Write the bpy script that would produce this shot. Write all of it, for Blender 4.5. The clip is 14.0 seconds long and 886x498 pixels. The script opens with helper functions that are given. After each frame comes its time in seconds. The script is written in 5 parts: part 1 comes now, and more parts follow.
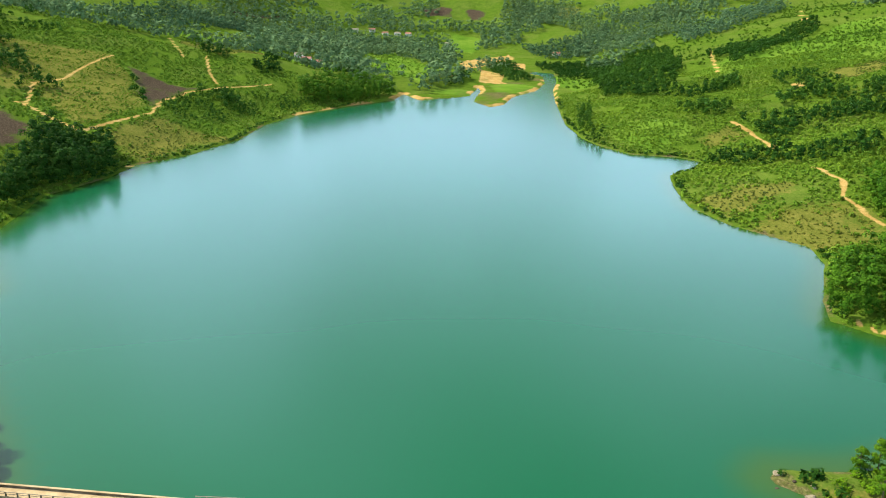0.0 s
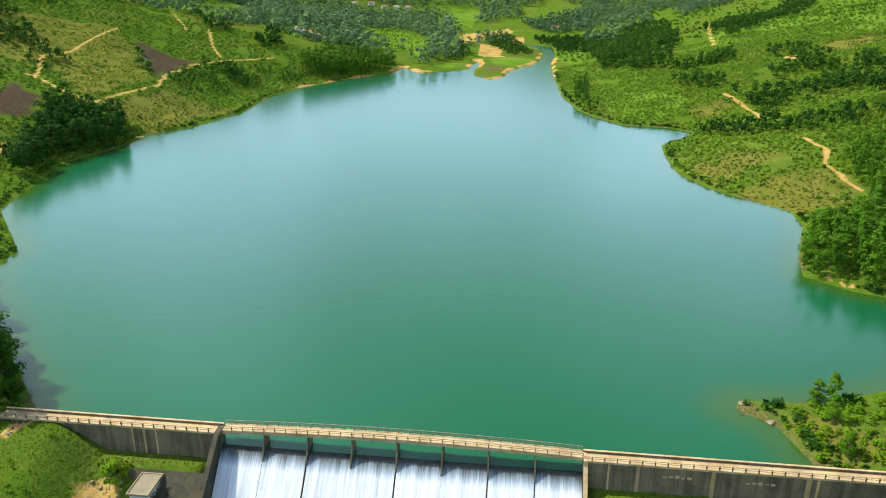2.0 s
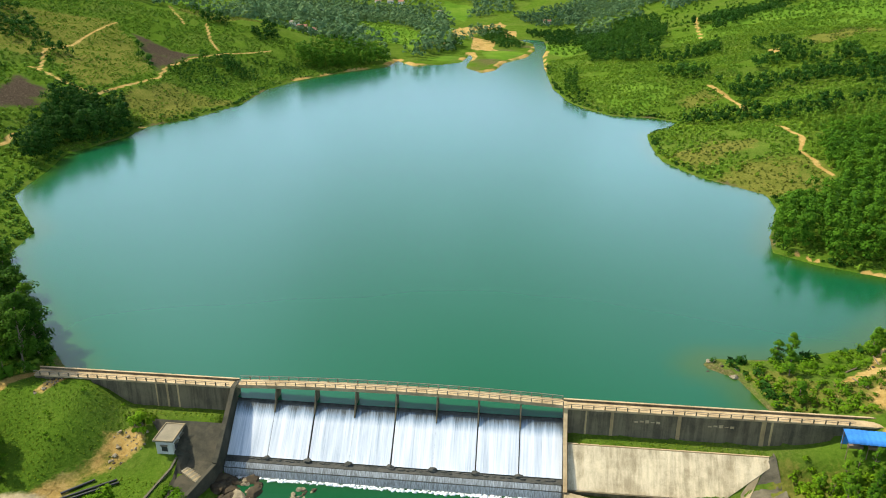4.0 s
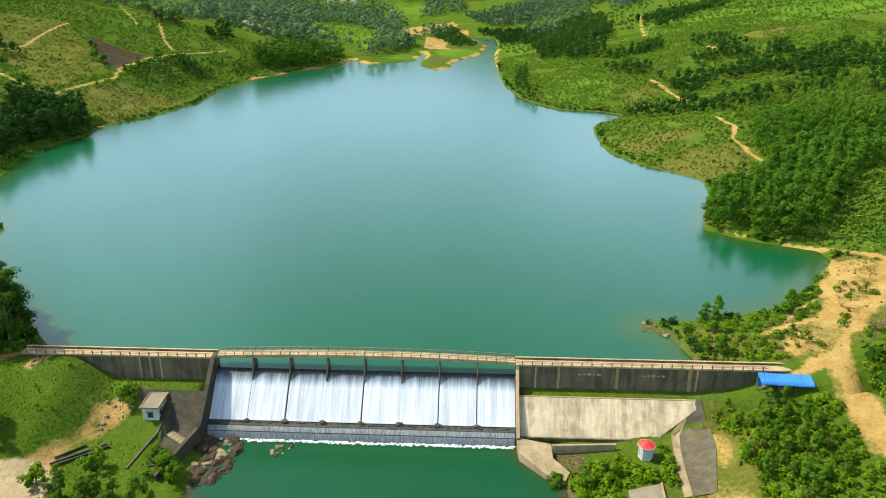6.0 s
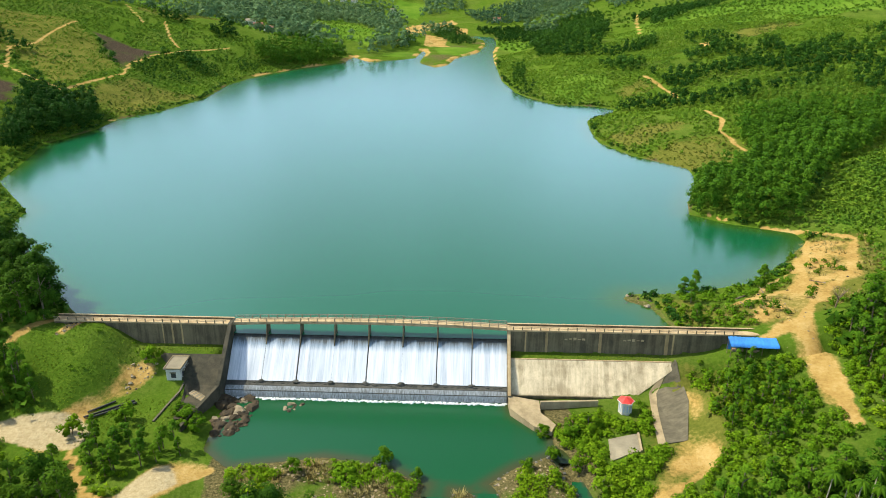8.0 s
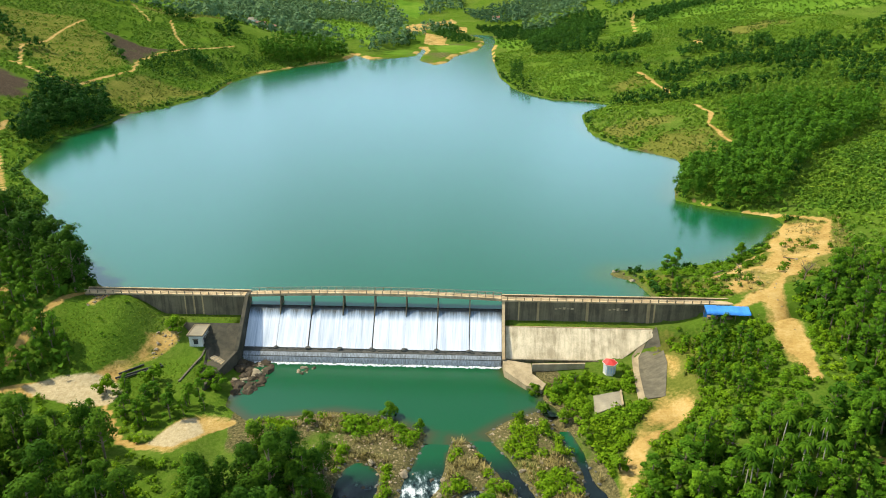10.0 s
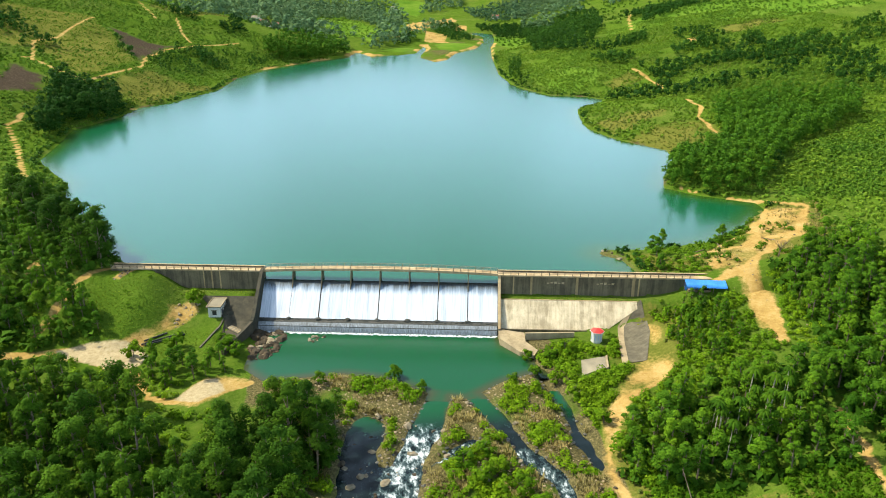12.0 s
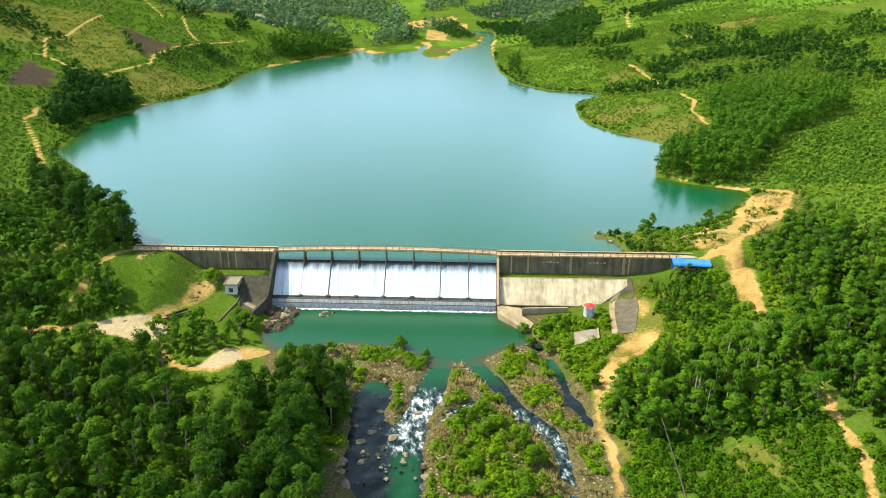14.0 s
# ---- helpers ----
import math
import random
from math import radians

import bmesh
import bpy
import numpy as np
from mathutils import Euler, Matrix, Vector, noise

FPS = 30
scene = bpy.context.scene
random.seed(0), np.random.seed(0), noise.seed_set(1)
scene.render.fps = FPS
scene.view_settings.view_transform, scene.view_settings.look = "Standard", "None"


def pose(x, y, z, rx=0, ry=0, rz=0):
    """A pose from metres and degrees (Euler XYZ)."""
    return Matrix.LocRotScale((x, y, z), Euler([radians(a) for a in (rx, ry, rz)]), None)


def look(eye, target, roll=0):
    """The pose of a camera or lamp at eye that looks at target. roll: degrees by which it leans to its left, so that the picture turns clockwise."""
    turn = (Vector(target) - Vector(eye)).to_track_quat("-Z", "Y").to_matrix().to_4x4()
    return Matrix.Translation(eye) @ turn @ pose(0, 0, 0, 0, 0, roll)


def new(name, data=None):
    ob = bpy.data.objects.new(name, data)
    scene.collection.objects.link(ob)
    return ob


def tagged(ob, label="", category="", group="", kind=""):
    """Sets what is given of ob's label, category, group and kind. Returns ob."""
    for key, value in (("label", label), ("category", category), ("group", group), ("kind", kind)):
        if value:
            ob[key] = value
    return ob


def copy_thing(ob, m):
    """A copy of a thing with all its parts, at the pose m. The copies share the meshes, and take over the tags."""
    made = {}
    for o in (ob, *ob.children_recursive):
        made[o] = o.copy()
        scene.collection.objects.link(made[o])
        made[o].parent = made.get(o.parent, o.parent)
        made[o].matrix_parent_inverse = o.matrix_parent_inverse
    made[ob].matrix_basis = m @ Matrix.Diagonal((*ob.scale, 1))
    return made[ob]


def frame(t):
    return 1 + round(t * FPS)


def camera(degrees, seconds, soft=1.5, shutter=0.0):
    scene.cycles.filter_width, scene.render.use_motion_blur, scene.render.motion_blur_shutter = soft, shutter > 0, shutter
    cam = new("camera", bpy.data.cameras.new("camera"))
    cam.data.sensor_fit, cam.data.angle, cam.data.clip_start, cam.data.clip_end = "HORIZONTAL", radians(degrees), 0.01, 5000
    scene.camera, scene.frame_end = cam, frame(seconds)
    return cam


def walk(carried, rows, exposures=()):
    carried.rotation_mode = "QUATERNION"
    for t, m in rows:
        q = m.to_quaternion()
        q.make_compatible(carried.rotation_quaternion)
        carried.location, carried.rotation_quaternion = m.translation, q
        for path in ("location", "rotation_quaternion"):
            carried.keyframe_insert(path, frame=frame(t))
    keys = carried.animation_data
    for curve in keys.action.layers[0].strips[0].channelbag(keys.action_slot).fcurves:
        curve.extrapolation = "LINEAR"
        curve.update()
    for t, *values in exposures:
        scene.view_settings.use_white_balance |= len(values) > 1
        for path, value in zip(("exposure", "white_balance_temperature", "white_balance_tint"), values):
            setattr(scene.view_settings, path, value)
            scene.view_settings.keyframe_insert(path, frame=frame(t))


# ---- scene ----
cam = camera(64.4, 14.0, soft=1.0)
PATH = [
    (0, (2.664, -66.051, 58.546), (2.766, -64.165, 57.888), -0.0),
    (0.5, (2.21, -68.634, 58.676), (2.313, -66.752, 58.007), -0.1),
    (1, (2.162, -71.308, 58.667), (2.264, -69.432, 57.981), -0.0),
    (1.5, (1.958, -74.05, 58.858), (2.061, -72.181, 58.153), -0.0),
    (2, (1.77, -76.808, 58.898), (1.873, -74.946, 58.176), -0.0),
    (2.5, (1.575, -79.374, 58.866), (1.678, -77.517, 58.132), -0.0),
    (5, (0.596, -93.069, 59.406), (0.776, -91.218, 58.671), -0.0),
    (5.5, (0.187, -95.84, 59.41), (0.422, -93.994, 58.675), 0.0),
    (6, (-0.185, -98.754, 59.59), (0.054, -96.91, 58.854), -0.0),
    (6.5, (-0.456, -101.599, 59.643), (-0.217, -99.755, 58.907), 0.0),
    (7, (-0.641, -104.219, 59.449), (-0.402, -102.375, 58.713), -0.0),
    (7.5, (-1.023, -107.071, 59.513), (-0.783, -105.227, 58.777), -0.0),
    (8, (-1.239, -109.75, 59.496), (-1.0, -107.906, 58.758), -0.0),
    (10.5, (-3.104, -124.024, 59.526), (-2.865, -122.181, 58.787), -0.1),
    (11, (-3.51, -126.791, 59.498), (-3.27, -124.948, 58.759), -0.0),
    (11.5, (-3.971, -129.598, 59.462), (-3.73, -127.756, 58.722), -0.0),
    (12, (-4.292, -132.309, 59.494), (-4.052, -130.467, 58.753), 0.0),
    (12.5, (-4.749, -134.976, 59.421), (-4.508, -133.134, 58.679), 0.0),
    (13, (-5.138, -137.868, 59.383), (-4.898, -136.026, 58.64), -0.0),
    (13.5, (-5.517, -140.261, 59.468), (-5.278, -138.421, 58.724), -0.0),
    (14, (-5.831, -142.276, 59.485), (-5.594, -140.435, 58.741), -0.1),
]
walk(cam, [(t, look(eye, target, roll)) for t, eye, target, roll in PATH],
     exposures=[(0, .48), (2.5, .33), (5.5, .27), (8, .3), (11, .4), (14, .57)])

# ---- world and sun ----
SUN_ELEVATION, SUN_AZIMUTH = radians(50), radians(-66)  # azimuth from +y, clockwise
world = bpy.data.worlds.new("sky")
scene.world = world
world.use_nodes = True
wn = world.node_tree.nodes
sky = wn.new("ShaderNodeTexSky")
sky.sky_type, sky.sun_disc = "NISHITA", False
sky.sun_elevation, sky.sun_rotation = SUN_ELEVATION, SUN_AZIMUTH
sky.air_density, sky.dust_density = 1.0, 5.0
wn["Background"].inputs["Strength"].default_value = 0.062
# thin scattered cloud over the whole sky
wl = world.node_tree.links
cloud = wn.new("ShaderNodeTexNoise")
cloud.inputs["Scale"].default_value, cloud.inputs["Detail"].default_value = 2.2, 5
wl.new(wn.new("ShaderNodeTexCoord").outputs["Generated"], cloud.inputs["Vector"])
veil = wn.new("ShaderNodeMapRange")
veil.inputs["From Min"].default_value, veil.inputs["From Max"].default_value, veil.inputs["To Max"].default_value = .45, .7, .4
wl.new(cloud.outputs["Fac"], veil.inputs["Value"])
# the cloud closes up towards the horizon
height = wn.new("ShaderNodeSeparateXYZ")
wl.new(wn.new("ShaderNodeTexCoord").outputs["Generated"], height.inputs[0])
haze = wn.new("ShaderNodeMapRange")
haze.interpolation_type = "SMOOTHSTEP"
haze.inputs["From Min"].default_value, haze.inputs["From Max"].default_value = .12, .74
haze.inputs["To Min"].default_value, haze.inputs["To Max"].default_value = .8, 0
wl.new(height.outputs["Z"], haze.inputs["Value"])
cover = wn.new("ShaderNodeMath")
cover.use_clamp = True
wl.new(veil.outputs[0], cover.inputs[0]), wl.new(haze.outputs[0], cover.inputs[1])
blend = wn.new("ShaderNodeMix")
blend.data_type = "RGBA"
blend.inputs[7].default_value = (17.4, 25.0, 34.2, 1)
wl.new(cover.outputs[0], blend.inputs[0]), wl.new(sky.outputs[0], blend.inputs[6])
wl.new(blend.outputs[2], wn["Background"].inputs["Color"])
sun = new("sun", bpy.data.lights.new("sun", "SUN"))
sun.data.energy, sun.data.angle, sun.data.color = 5.0, radians(0.6), (1.0, 0.945, 0.76)
to_sun = Vector((math.sin(SUN_AZIMUTH) * math.cos(SUN_ELEVATION), math.cos(SUN_AZIMUTH) * math.cos(SUN_ELEVATION), math.sin(SUN_ELEVATION)))
sun.matrix_world = look(to_sun * 300, (0, 0, 0))


# ---- materials ----
def nodes_of(name):
    m = bpy.data.materials.new(name)
    m.use_nodes = True
    t = m.node_tree
    return m, t.nodes, t.links, t.nodes["Principled BSDF"]


def noise_node(n, l, scale, detail=4, rough=.6, vec=None):
    k = n.new("ShaderNodeTexNoise")
    k.inputs["Scale"].default_value, k.inputs["Detail"].default_value, k.inputs["Roughness"].default_value = scale, detail, rough
    if vec:
        l.new(vec, k.inputs["Vector"])
    return k.outputs["Fac"]


def ramp(n, l, fac, *stops):
    k = n.new("ShaderNodeValToRGB")
    e = k.color_ramp.elements
    while len(e) < len(stops):
        e.new(.5)
    for q, (p, c) in zip(e, stops):
        q.position, q.color = p, (*c, 1) if len(c) == 3 else c
    l.new(fac, k.inputs["Fac"])
    return k.outputs["Color"]


def mix(n, l, fac, a, b, how="MIX"):
    k = n.new("ShaderNodeMix")
    k.data_type, k.blend_type = "RGBA", how
    for i, val in ((0, fac), (6, a), (7, b)):
        if isinstance(val, (int, float)):
            k.inputs[i].default_value = val
        elif isinstance(val, tuple):
            k.inputs[i].default_value = (*val, 1)
        else:
            l.new(val, k.inputs[i])
    return k.outputs[2]


def bump(n, l, bsdf, height, strength=.5, dist=.1):
    k = n.new("ShaderNodeBump")
    k.inputs["Strength"].default_value, k.inputs["Distance"].default_value = strength, dist
    l.new(height, k.inputs["Height"])
    l.new(k.outputs[0], bsdf.inputs["Normal"])


def where(n, kind="Object"):
    return n.new("ShaderNodeTexCoord").outputs[kind]


def stretched(n, l, vec, scale):
    k = n.new("ShaderNodeMapping")
    k.inputs["Scale"].default_value = scale
    l.new(vec, k.inputs["Vector"])
    return k.outputs[0]


def plain(name, colour, rough=.8, metal=0.0, vary=.25, size=3.0, relief=.02):
    """A painted or cast surface with two scales of variation."""
    m, n, l, b = nodes_of(name)
    p = where(n)
    dark = tuple(c * (1 - vary) for c in colour)
    light = tuple(min(1, c * (1 + vary * .6)) for c in colour)
    big = ramp(n, l, noise_node(n, l, size * .3, 3, .6, p), (.3, dark), (.7, light))
    c = mix(n, l, .35, big, ramp(n, l, noise_node(n, l, size * 4, 5, .7, p), (.3, dark), (.7, light)))
    l.new(c, b.inputs["Base Color"])
    b.inputs["Roughness"].default_value, b.inputs["Metallic"].default_value = rough, metal
    bump(n, l, b, noise_node(n, l, size * 6, 4, .6, p), .4, relief)
    return m


def concrete(name, base, stain, streak=.6, sc=(1.2, 1.2, .09)):
    """Cast concrete with vertical run-off streaks."""
    m, n, l, b = nodes_of(name)
    p = where(n, "Object")
    runs = noise_node(n, l, 1.0, 5, .65, stretched(n, l, p, sc))
    c = ramp(n, l, runs, (.4, stain), (.58, base), (.8, tuple(min(1, q * 1.15) for q in base)))
    blot = ramp(n, l, noise_node(n, l, .35, 5, .7, p), (.4, stain), (.6, base))
    c = mix(n, l, 1 - streak, c, blot)
    c = mix(n, l, .3, c, ramp(n, l, noise_node(n, l, 9, 4, .7, p), (.3, stain), (.7, base)))
    l.new(c, b.inputs["Base Color"])
    b.inputs["Roughness"].default_value = .9
    bump(n, l, b, noise_node(n, l, 5, 5, .7, p), .5, .05)
    return m


def foliage(name, dark, light, hue=.0):
    m, n, l, b = nodes_of(name)
    info = n.new("ShaderNodeObjectInfo")
    geo = n.new("ShaderNodeNewGeometry")
    a = ramp(n, l, geo.outputs["Random Per Island"], (0, dark), (1, light))
    tree = ramp(n, l, info.outputs["Random"], (0, (.5, .62, .55)), (.5, (.95, .97, .95)), (1, (1.25, 1.15, .9)))
    patch = ramp(n, l, noise_node(n, l, .07, 3, .6, geo.outputs["Position"]), (.3, (.75, .85, .8)), (.7, (1.25, 1.12, .9)))
    c = mix(n, l, 1.0, mix(n, l, 1.0, a, tree, "MULTIPLY"), patch, "MULTIPLY")
    l.new(c, b.inputs["Base Color"])
    b.inputs["Roughness"].default_value = .75
    b.inputs["Specular IOR Level"].default_value = .05
    tr = n.new("ShaderNodeBsdfTranslucent")
    l.new(c, tr.inputs["Color"])
    ms = n.new("ShaderNodeMixShader")
    ms.inputs[0].default_value = .16
    l.new(b.outputs[0], ms.inputs[1]), l.new(tr.outputs[0], ms.inputs[2])
    l.new(ms.outputs[0], n["Material Output"].inputs["Surface"])
    return m


def ground_material():
    m, n, l, b = nodes_of("ground")
    p = n.new("ShaderNodeNewGeometry").outputs["Position"]

    def attr(name):
        k = n.new("ShaderNodeAttribute")
        k.attribute_name = name
        return k.outputs["Fac"]
    fine = noise_node(n, l, 1.6, 6, .7, p)
    mid = noise_node(n, l, .16, 5, .65, p)
    wide = noise_node(n, l, .03, 4, .6, p)
    grass = ramp(n, l, fine, (.25, (.034, .064, .006)), (.5, (.072, .125, .011)), (.78, (.14, .185, .026)))
    lush = ramp(n, l, mid, (.3, (.036, .08, .007)), (.55, (.075, .14, .013)), (.75, (.14, .19, .028)))
    c = mix(n, l, .5, grass, lush)
    c = mix(n, l, mix(n, l, 1.0, ramp(n, l, wide, (.45, (0, 0, 0)), (.7, (.32, .32, .32))), ramp(n, l, fine, (.3, (0, 0, 0)), (.6, (1, 1, 1))), "MULTIPLY"), c, (.2, .19, .06))
    dry = ramp(n, l, mix(n, l, .5, fine, mid), (.3, (.068, .082, .013)), (.5, (.145, .136, .028)), (.7, (.25, .19, .055)))
    sand = ramp(n, l, mix(n, l, .55, fine, mid), (.3, (.21, .125, .034)), (.5, (.39, .255, .08)), (.7, (.52, .38, .16)))
    dark = ramp(n, l, fine, (.25, (.022, .02, .013)), (.5, (.06, .044, .03)), (.7, (.13, .1, .065)))
    gravel = ramp(n, l, noise_node(n, l, 2.6, 6, .75, p), (.3, (.03, .03, .014)), (.48, (.09, .08, .032)), (.62, (.19, .155, .07)), (.75, (.36, .3, .17)))
    edge = ramp(n, l, fine, (.2, (.25, .25, .25)), (.8, (.8, .8, .8)))

    def mask(name, fray=.7):
        k = n.new("ShaderNodeMath")
        k.operation = "ADD"
        l.new(attr(name), k.inputs[0])
        h = n.new("ShaderNodeMath")
        h.operation, h.inputs[1].default_value = "MULTIPLY_ADD", fray
        h.inputs[2].default_value = -fray / 2
        l.new(mix(n, l, .5, fine, mid), h.inputs[0])
        l.new(h.outputs[0], k.inputs[1])
        return ramp(n, l, k.outputs[0], (.38, (0, 0, 0)), (.62, (1, 1, 1)))
    crop = ramp(n, l, mix(n, l, .55, mix(n, l, .5, fine, mid), wide), (.32, (.05, .12, .01)), (.5, (.095, .18, .017)), (.66, (.155, .23, .03)))
    for name, colour in (("crop", crop), ("dry", mix(n, l, .3, dry, c)), ("burnt", dark), ("gravel", gravel), ("sand", sand)):
        c = mix(n, l, mask(name, .8 if name in ("sand", "gravel") else 1.6), c, colour)
    # trodden pale yard
    c = mix(n, l, mask("yard", .5), c, ramp(n, l, fine, (.3, (.32, .25, .13)), (.7, (.5, .41, .25))))
    l.new(c, b.inputs["Base Color"])
    b.inputs["Roughness"].default_value = 1.0
    b.inputs["Specular IOR Level"].default_value = 0
    bump(n, l, b, mix(n, l, .5, fine, noise_node(n, l, .7, 5, .7, p)), .9, .5)
    return m


def water_material(name, deep, shallow, rough):
    m, n, l, b = nodes_of(name)
    p = n.new("ShaderNodeNewGeometry").outputs["Position"]
    c = ramp(n, l, noise_node(n, l, .008, 3, .5, p), (.3, deep), (.75, tuple(q * 1.25 for q in deep)))
    k = n.new("ShaderNodeAttribute")
    k.attribute_name = "shallow"
    c = mix(n, l, k.outputs["Fac"], c, shallow)
    l.new(c, b.inputs["Base Color"])
    b.inputs["Roughness"].default_value, b.inputs["IOR"].default_value = rough, 1.44
    b.inputs["Specular IOR Level"].default_value = .5
    return m


def foam_material(name, body, white, stretch, spread=(.35, .6), scale=1.0):
    m, n, l, b = nodes_of(name)
    p = where(n)
    f = noise_node(n, l, scale, 6, .7, stretched(n, l, p, stretch))
    c = ramp(n, l, f, (spread[0], body), (spread[1], white))
    l.new(c, b.inputs["Base Color"])
    b.inputs["Roughness"].default_value = .45
    bump(n, l, b, f, .25, .08)
    return m


def fall_material():
    """White water in streaks, thin, clear and painted with deck shade over the crest."""
    m, n, l, b = nodes_of("falling water")
    p = where(n)
    fine = noise_node(n, l, 2.0, 6, .7, stretched(n, l, p, (3.2, .06, .06)))
    broad = noise_node(n, l, 1.0, 4, .6, stretched(n, l, p, (.7, .05, .05)))
    z = n.new("ShaderNodeSeparateXYZ")
    l.new(p, z.inputs[0])
    # the deck's shade at the crest is put into the colour, darker upwards
    thin = n.new("ShaderNodeMapRange")
    thin.inputs["From Min"].default_value, thin.inputs["From Max"].default_value = -2.1, -.55
    thin.inputs["To Min"].default_value, thin.inputs["To Max"].default_value = .06, -.3
    l.new(z.outputs["Z"], thin.inputs["Value"])
    k = n.new("ShaderNodeMath")
    l.new(mix(n, l, .5, fine, broad), k.inputs[0]), l.new(thin.outputs[0], k.inputs[1])
    c = ramp(n, l, k.outputs[0], (.22, (.05, .06, .06)), (.4, (.3, .37, .45)), (.48, (.5, .54, .6)), (.63, (.73, .75, .79)))
    l.new(c, b.inputs["Base Color"])
    b.inputs["Roughness"].default_value = .5
    bump(n, l, b, fine, .3, .1)
    return m


def rapid_material():
    """Dark stream water that breaks into foam where the bed is steep."""
    m, n, l, b = nodes_of("stream water")
    p = n.new("ShaderNodeNewGeometry").outputs["Position"]
    f = noise_node(n, l, 1.0, 6, .7, stretched(n, l, p, (1.0, .55, 1)))
    k = n.new("ShaderNodeAttribute")
    k.attribute_name = "rapid"
    s = n.new("ShaderNodeMath")
    s.operation = "MULTIPLY_ADD"
    s.inputs[1].default_value = .2
    l.new(k.outputs["Fac"], s.inputs[0]), l.new(f, s.inputs[2])
    # body colour is darkened to carry the shade of the bank trees
    c = ramp(n, l, s.outputs[0], (.6, (.006, .012, .012)), (.7, (.045, .075, .075)), (.84, (.72, .77, .78)))
    d = n.new("ShaderNodeAttribute")
    d.attribute_name = "deep"
    h = n.new("ShaderNodeAttribute")
    h.attribute_name = "shallow"
    c = mix(n, l, d.outputs["Fac"], c, mix(n, l, h.outputs["Fac"], (.005, .07, .022), (.045, .05, .016)))
    l.new(c, b.inputs["Base Color"])
    b.inputs["Roughness"].default_value = .18
    b.inputs["Specular IOR Level"].default_value = .3
    bump(n, l, b, f, .3, .1)
    return m


GROUND = ground_material()
LAKE = water_material("lake water", (.004, .08, .03), (.03, .085, .008), .18)
STREAM = rapid_material()
FALL = fall_material()
FOAM = foam_material("foam", (.36, .44, .45), (.8, .82, .83), (1, 1, 1), (.3, .5), 2.0)
CONCRETE_DARK = concrete("weathered dark concrete", (.21, .165, .09), (.04, .032, .018))
CONCRETE_PALE = concrete("pale slope concrete", (.78, .65, .43), (.24, .18, .095), .5, (1.1, .14, .14))
CONCRETE_TAN = concrete("tan weathered concrete", (.42, .33, .19), (.2, .15, .08), .5, (.6, .6, .3))
CONCRETE_WARM = concrete("ochre stained concrete", (.58, .4, .18), (.22, .15, .07))
CONCRETE_DECK = concrete("sun-bleached concrete", (.55, .41, .23), (.28, .19, .09), .3, (1, 1, 1))
STONE_DARK = concrete("mossy dark masonry", (.085, .07, .042), (.016, .019, .009), .35, (.8, .8, .5))
WEIR = concrete("wet weir concrete", (.09, .085, .07), (.02, .024, .02))


# ---- plan of the ground ----
# dam frame: u along the dam, v upstream
UX, UY = 0.9846, -0.1745


def dam_uv(x, y):
    return x * UX + y * UY, -x * UY + y * UX


def dam_xy(u, v):
    return u * UX - v * UY, u * UY + v * UX


# plan of the lake shore, from the dam's left end round the far delta to its right end
SHORE_LEFT = [(-49, 6), (-53, 14), (-61, 25), (-70, 38), (-80, 52), (-87, 66), (-88, 80), (-108, 111), (-111, 140), (-114, 160),
              (-103, 186), (-101, 206), (-87, 223), (-73, 257), (-69, 300), (-56, 335), (-30, 370), (-5, 394), (2, 426),
              (12, 397), (32, 403), (46, 414), (52, 440), (58, 466), (57, 438), (50, 405), (47, 384), (54, 358), (64, 371), (75, 408), (97, 442), (112, 490), (120, 540), (113, 574), (122, 588)]
SHORE_RIGHT = [(136, 572), (126, 508), (110, 445), (99, 385), (92, 340), (85, 293), (84, 253), (87, 235), (95, 216), (112, 209),
               (118, 200), (110, 187), (98, 178), (95, 168), (91, 150), (89, 137), (93, 118), (105, 98), (102, 86), (89, 64),
               (85, 55), (91, 47), (104, 38), (103, 32), (92, 22), (78, 12), (62, 9), (51, 10), (49, 8), (53, 4), (54, -6),
               (54, -12), (-48, 0)]
POOL = [(-24.9, -2.5), (-25, -9), (-26.2, -18), (-22, -23), (-8, -22.4), (0, -25), (7, -31), (13, -33), (20, -28.5), (27, -26), (27.5, -21), (23.2, -15), (22.3, -10.5)]
CHANNELS = [([(9, -29), (8.2, -32.2), (4.6, -41), (1.6, -48.9), (0, -56.3), (-1.2, -63), (-2, -90), (0, -130), (10, -200)], 2.6),
            ([(-4.2, -38.7), (-6, -44.2), (-6.2, -58), (-4.5, -66), (-2, -80)], 3.4), ([(-3, -50), (-1.3, -60)], 2.4),
            ([(13, -30), (14.3, -33), (17.7, -41.6), (19.2, -47.5), (22.6, -53.8), (23.2, -58), (22.6, -66), (20, -90), (8, -125)], 1.7),
            ([(12, -44), (7.7, -46.7), (4.2, -49.3)], .8), ([(27, -26), (28.7, -37.7), (28.3, -45.5), (29.4, -51.5)], 1.4)]


def seg_dist(x, y, pts, closed=False):
    """Distance from the points x, y to a line of points."""
    best = np.full(np.shape(x), 1e9)
    ends = pts[1:] + pts[:1] if closed else pts[1:]
    for (ax, ay), (bx, by) in zip(pts, ends):
        dx, dy = bx - ax, by - ay
        k = np.clip(((x - ax) * dx + (y - ay) * dy) / (dx * dx + dy * dy), 0, 1)
        best = np.minimum(best, np.hypot(x - ax - k * dx, y - ay - k * dy))
    return best


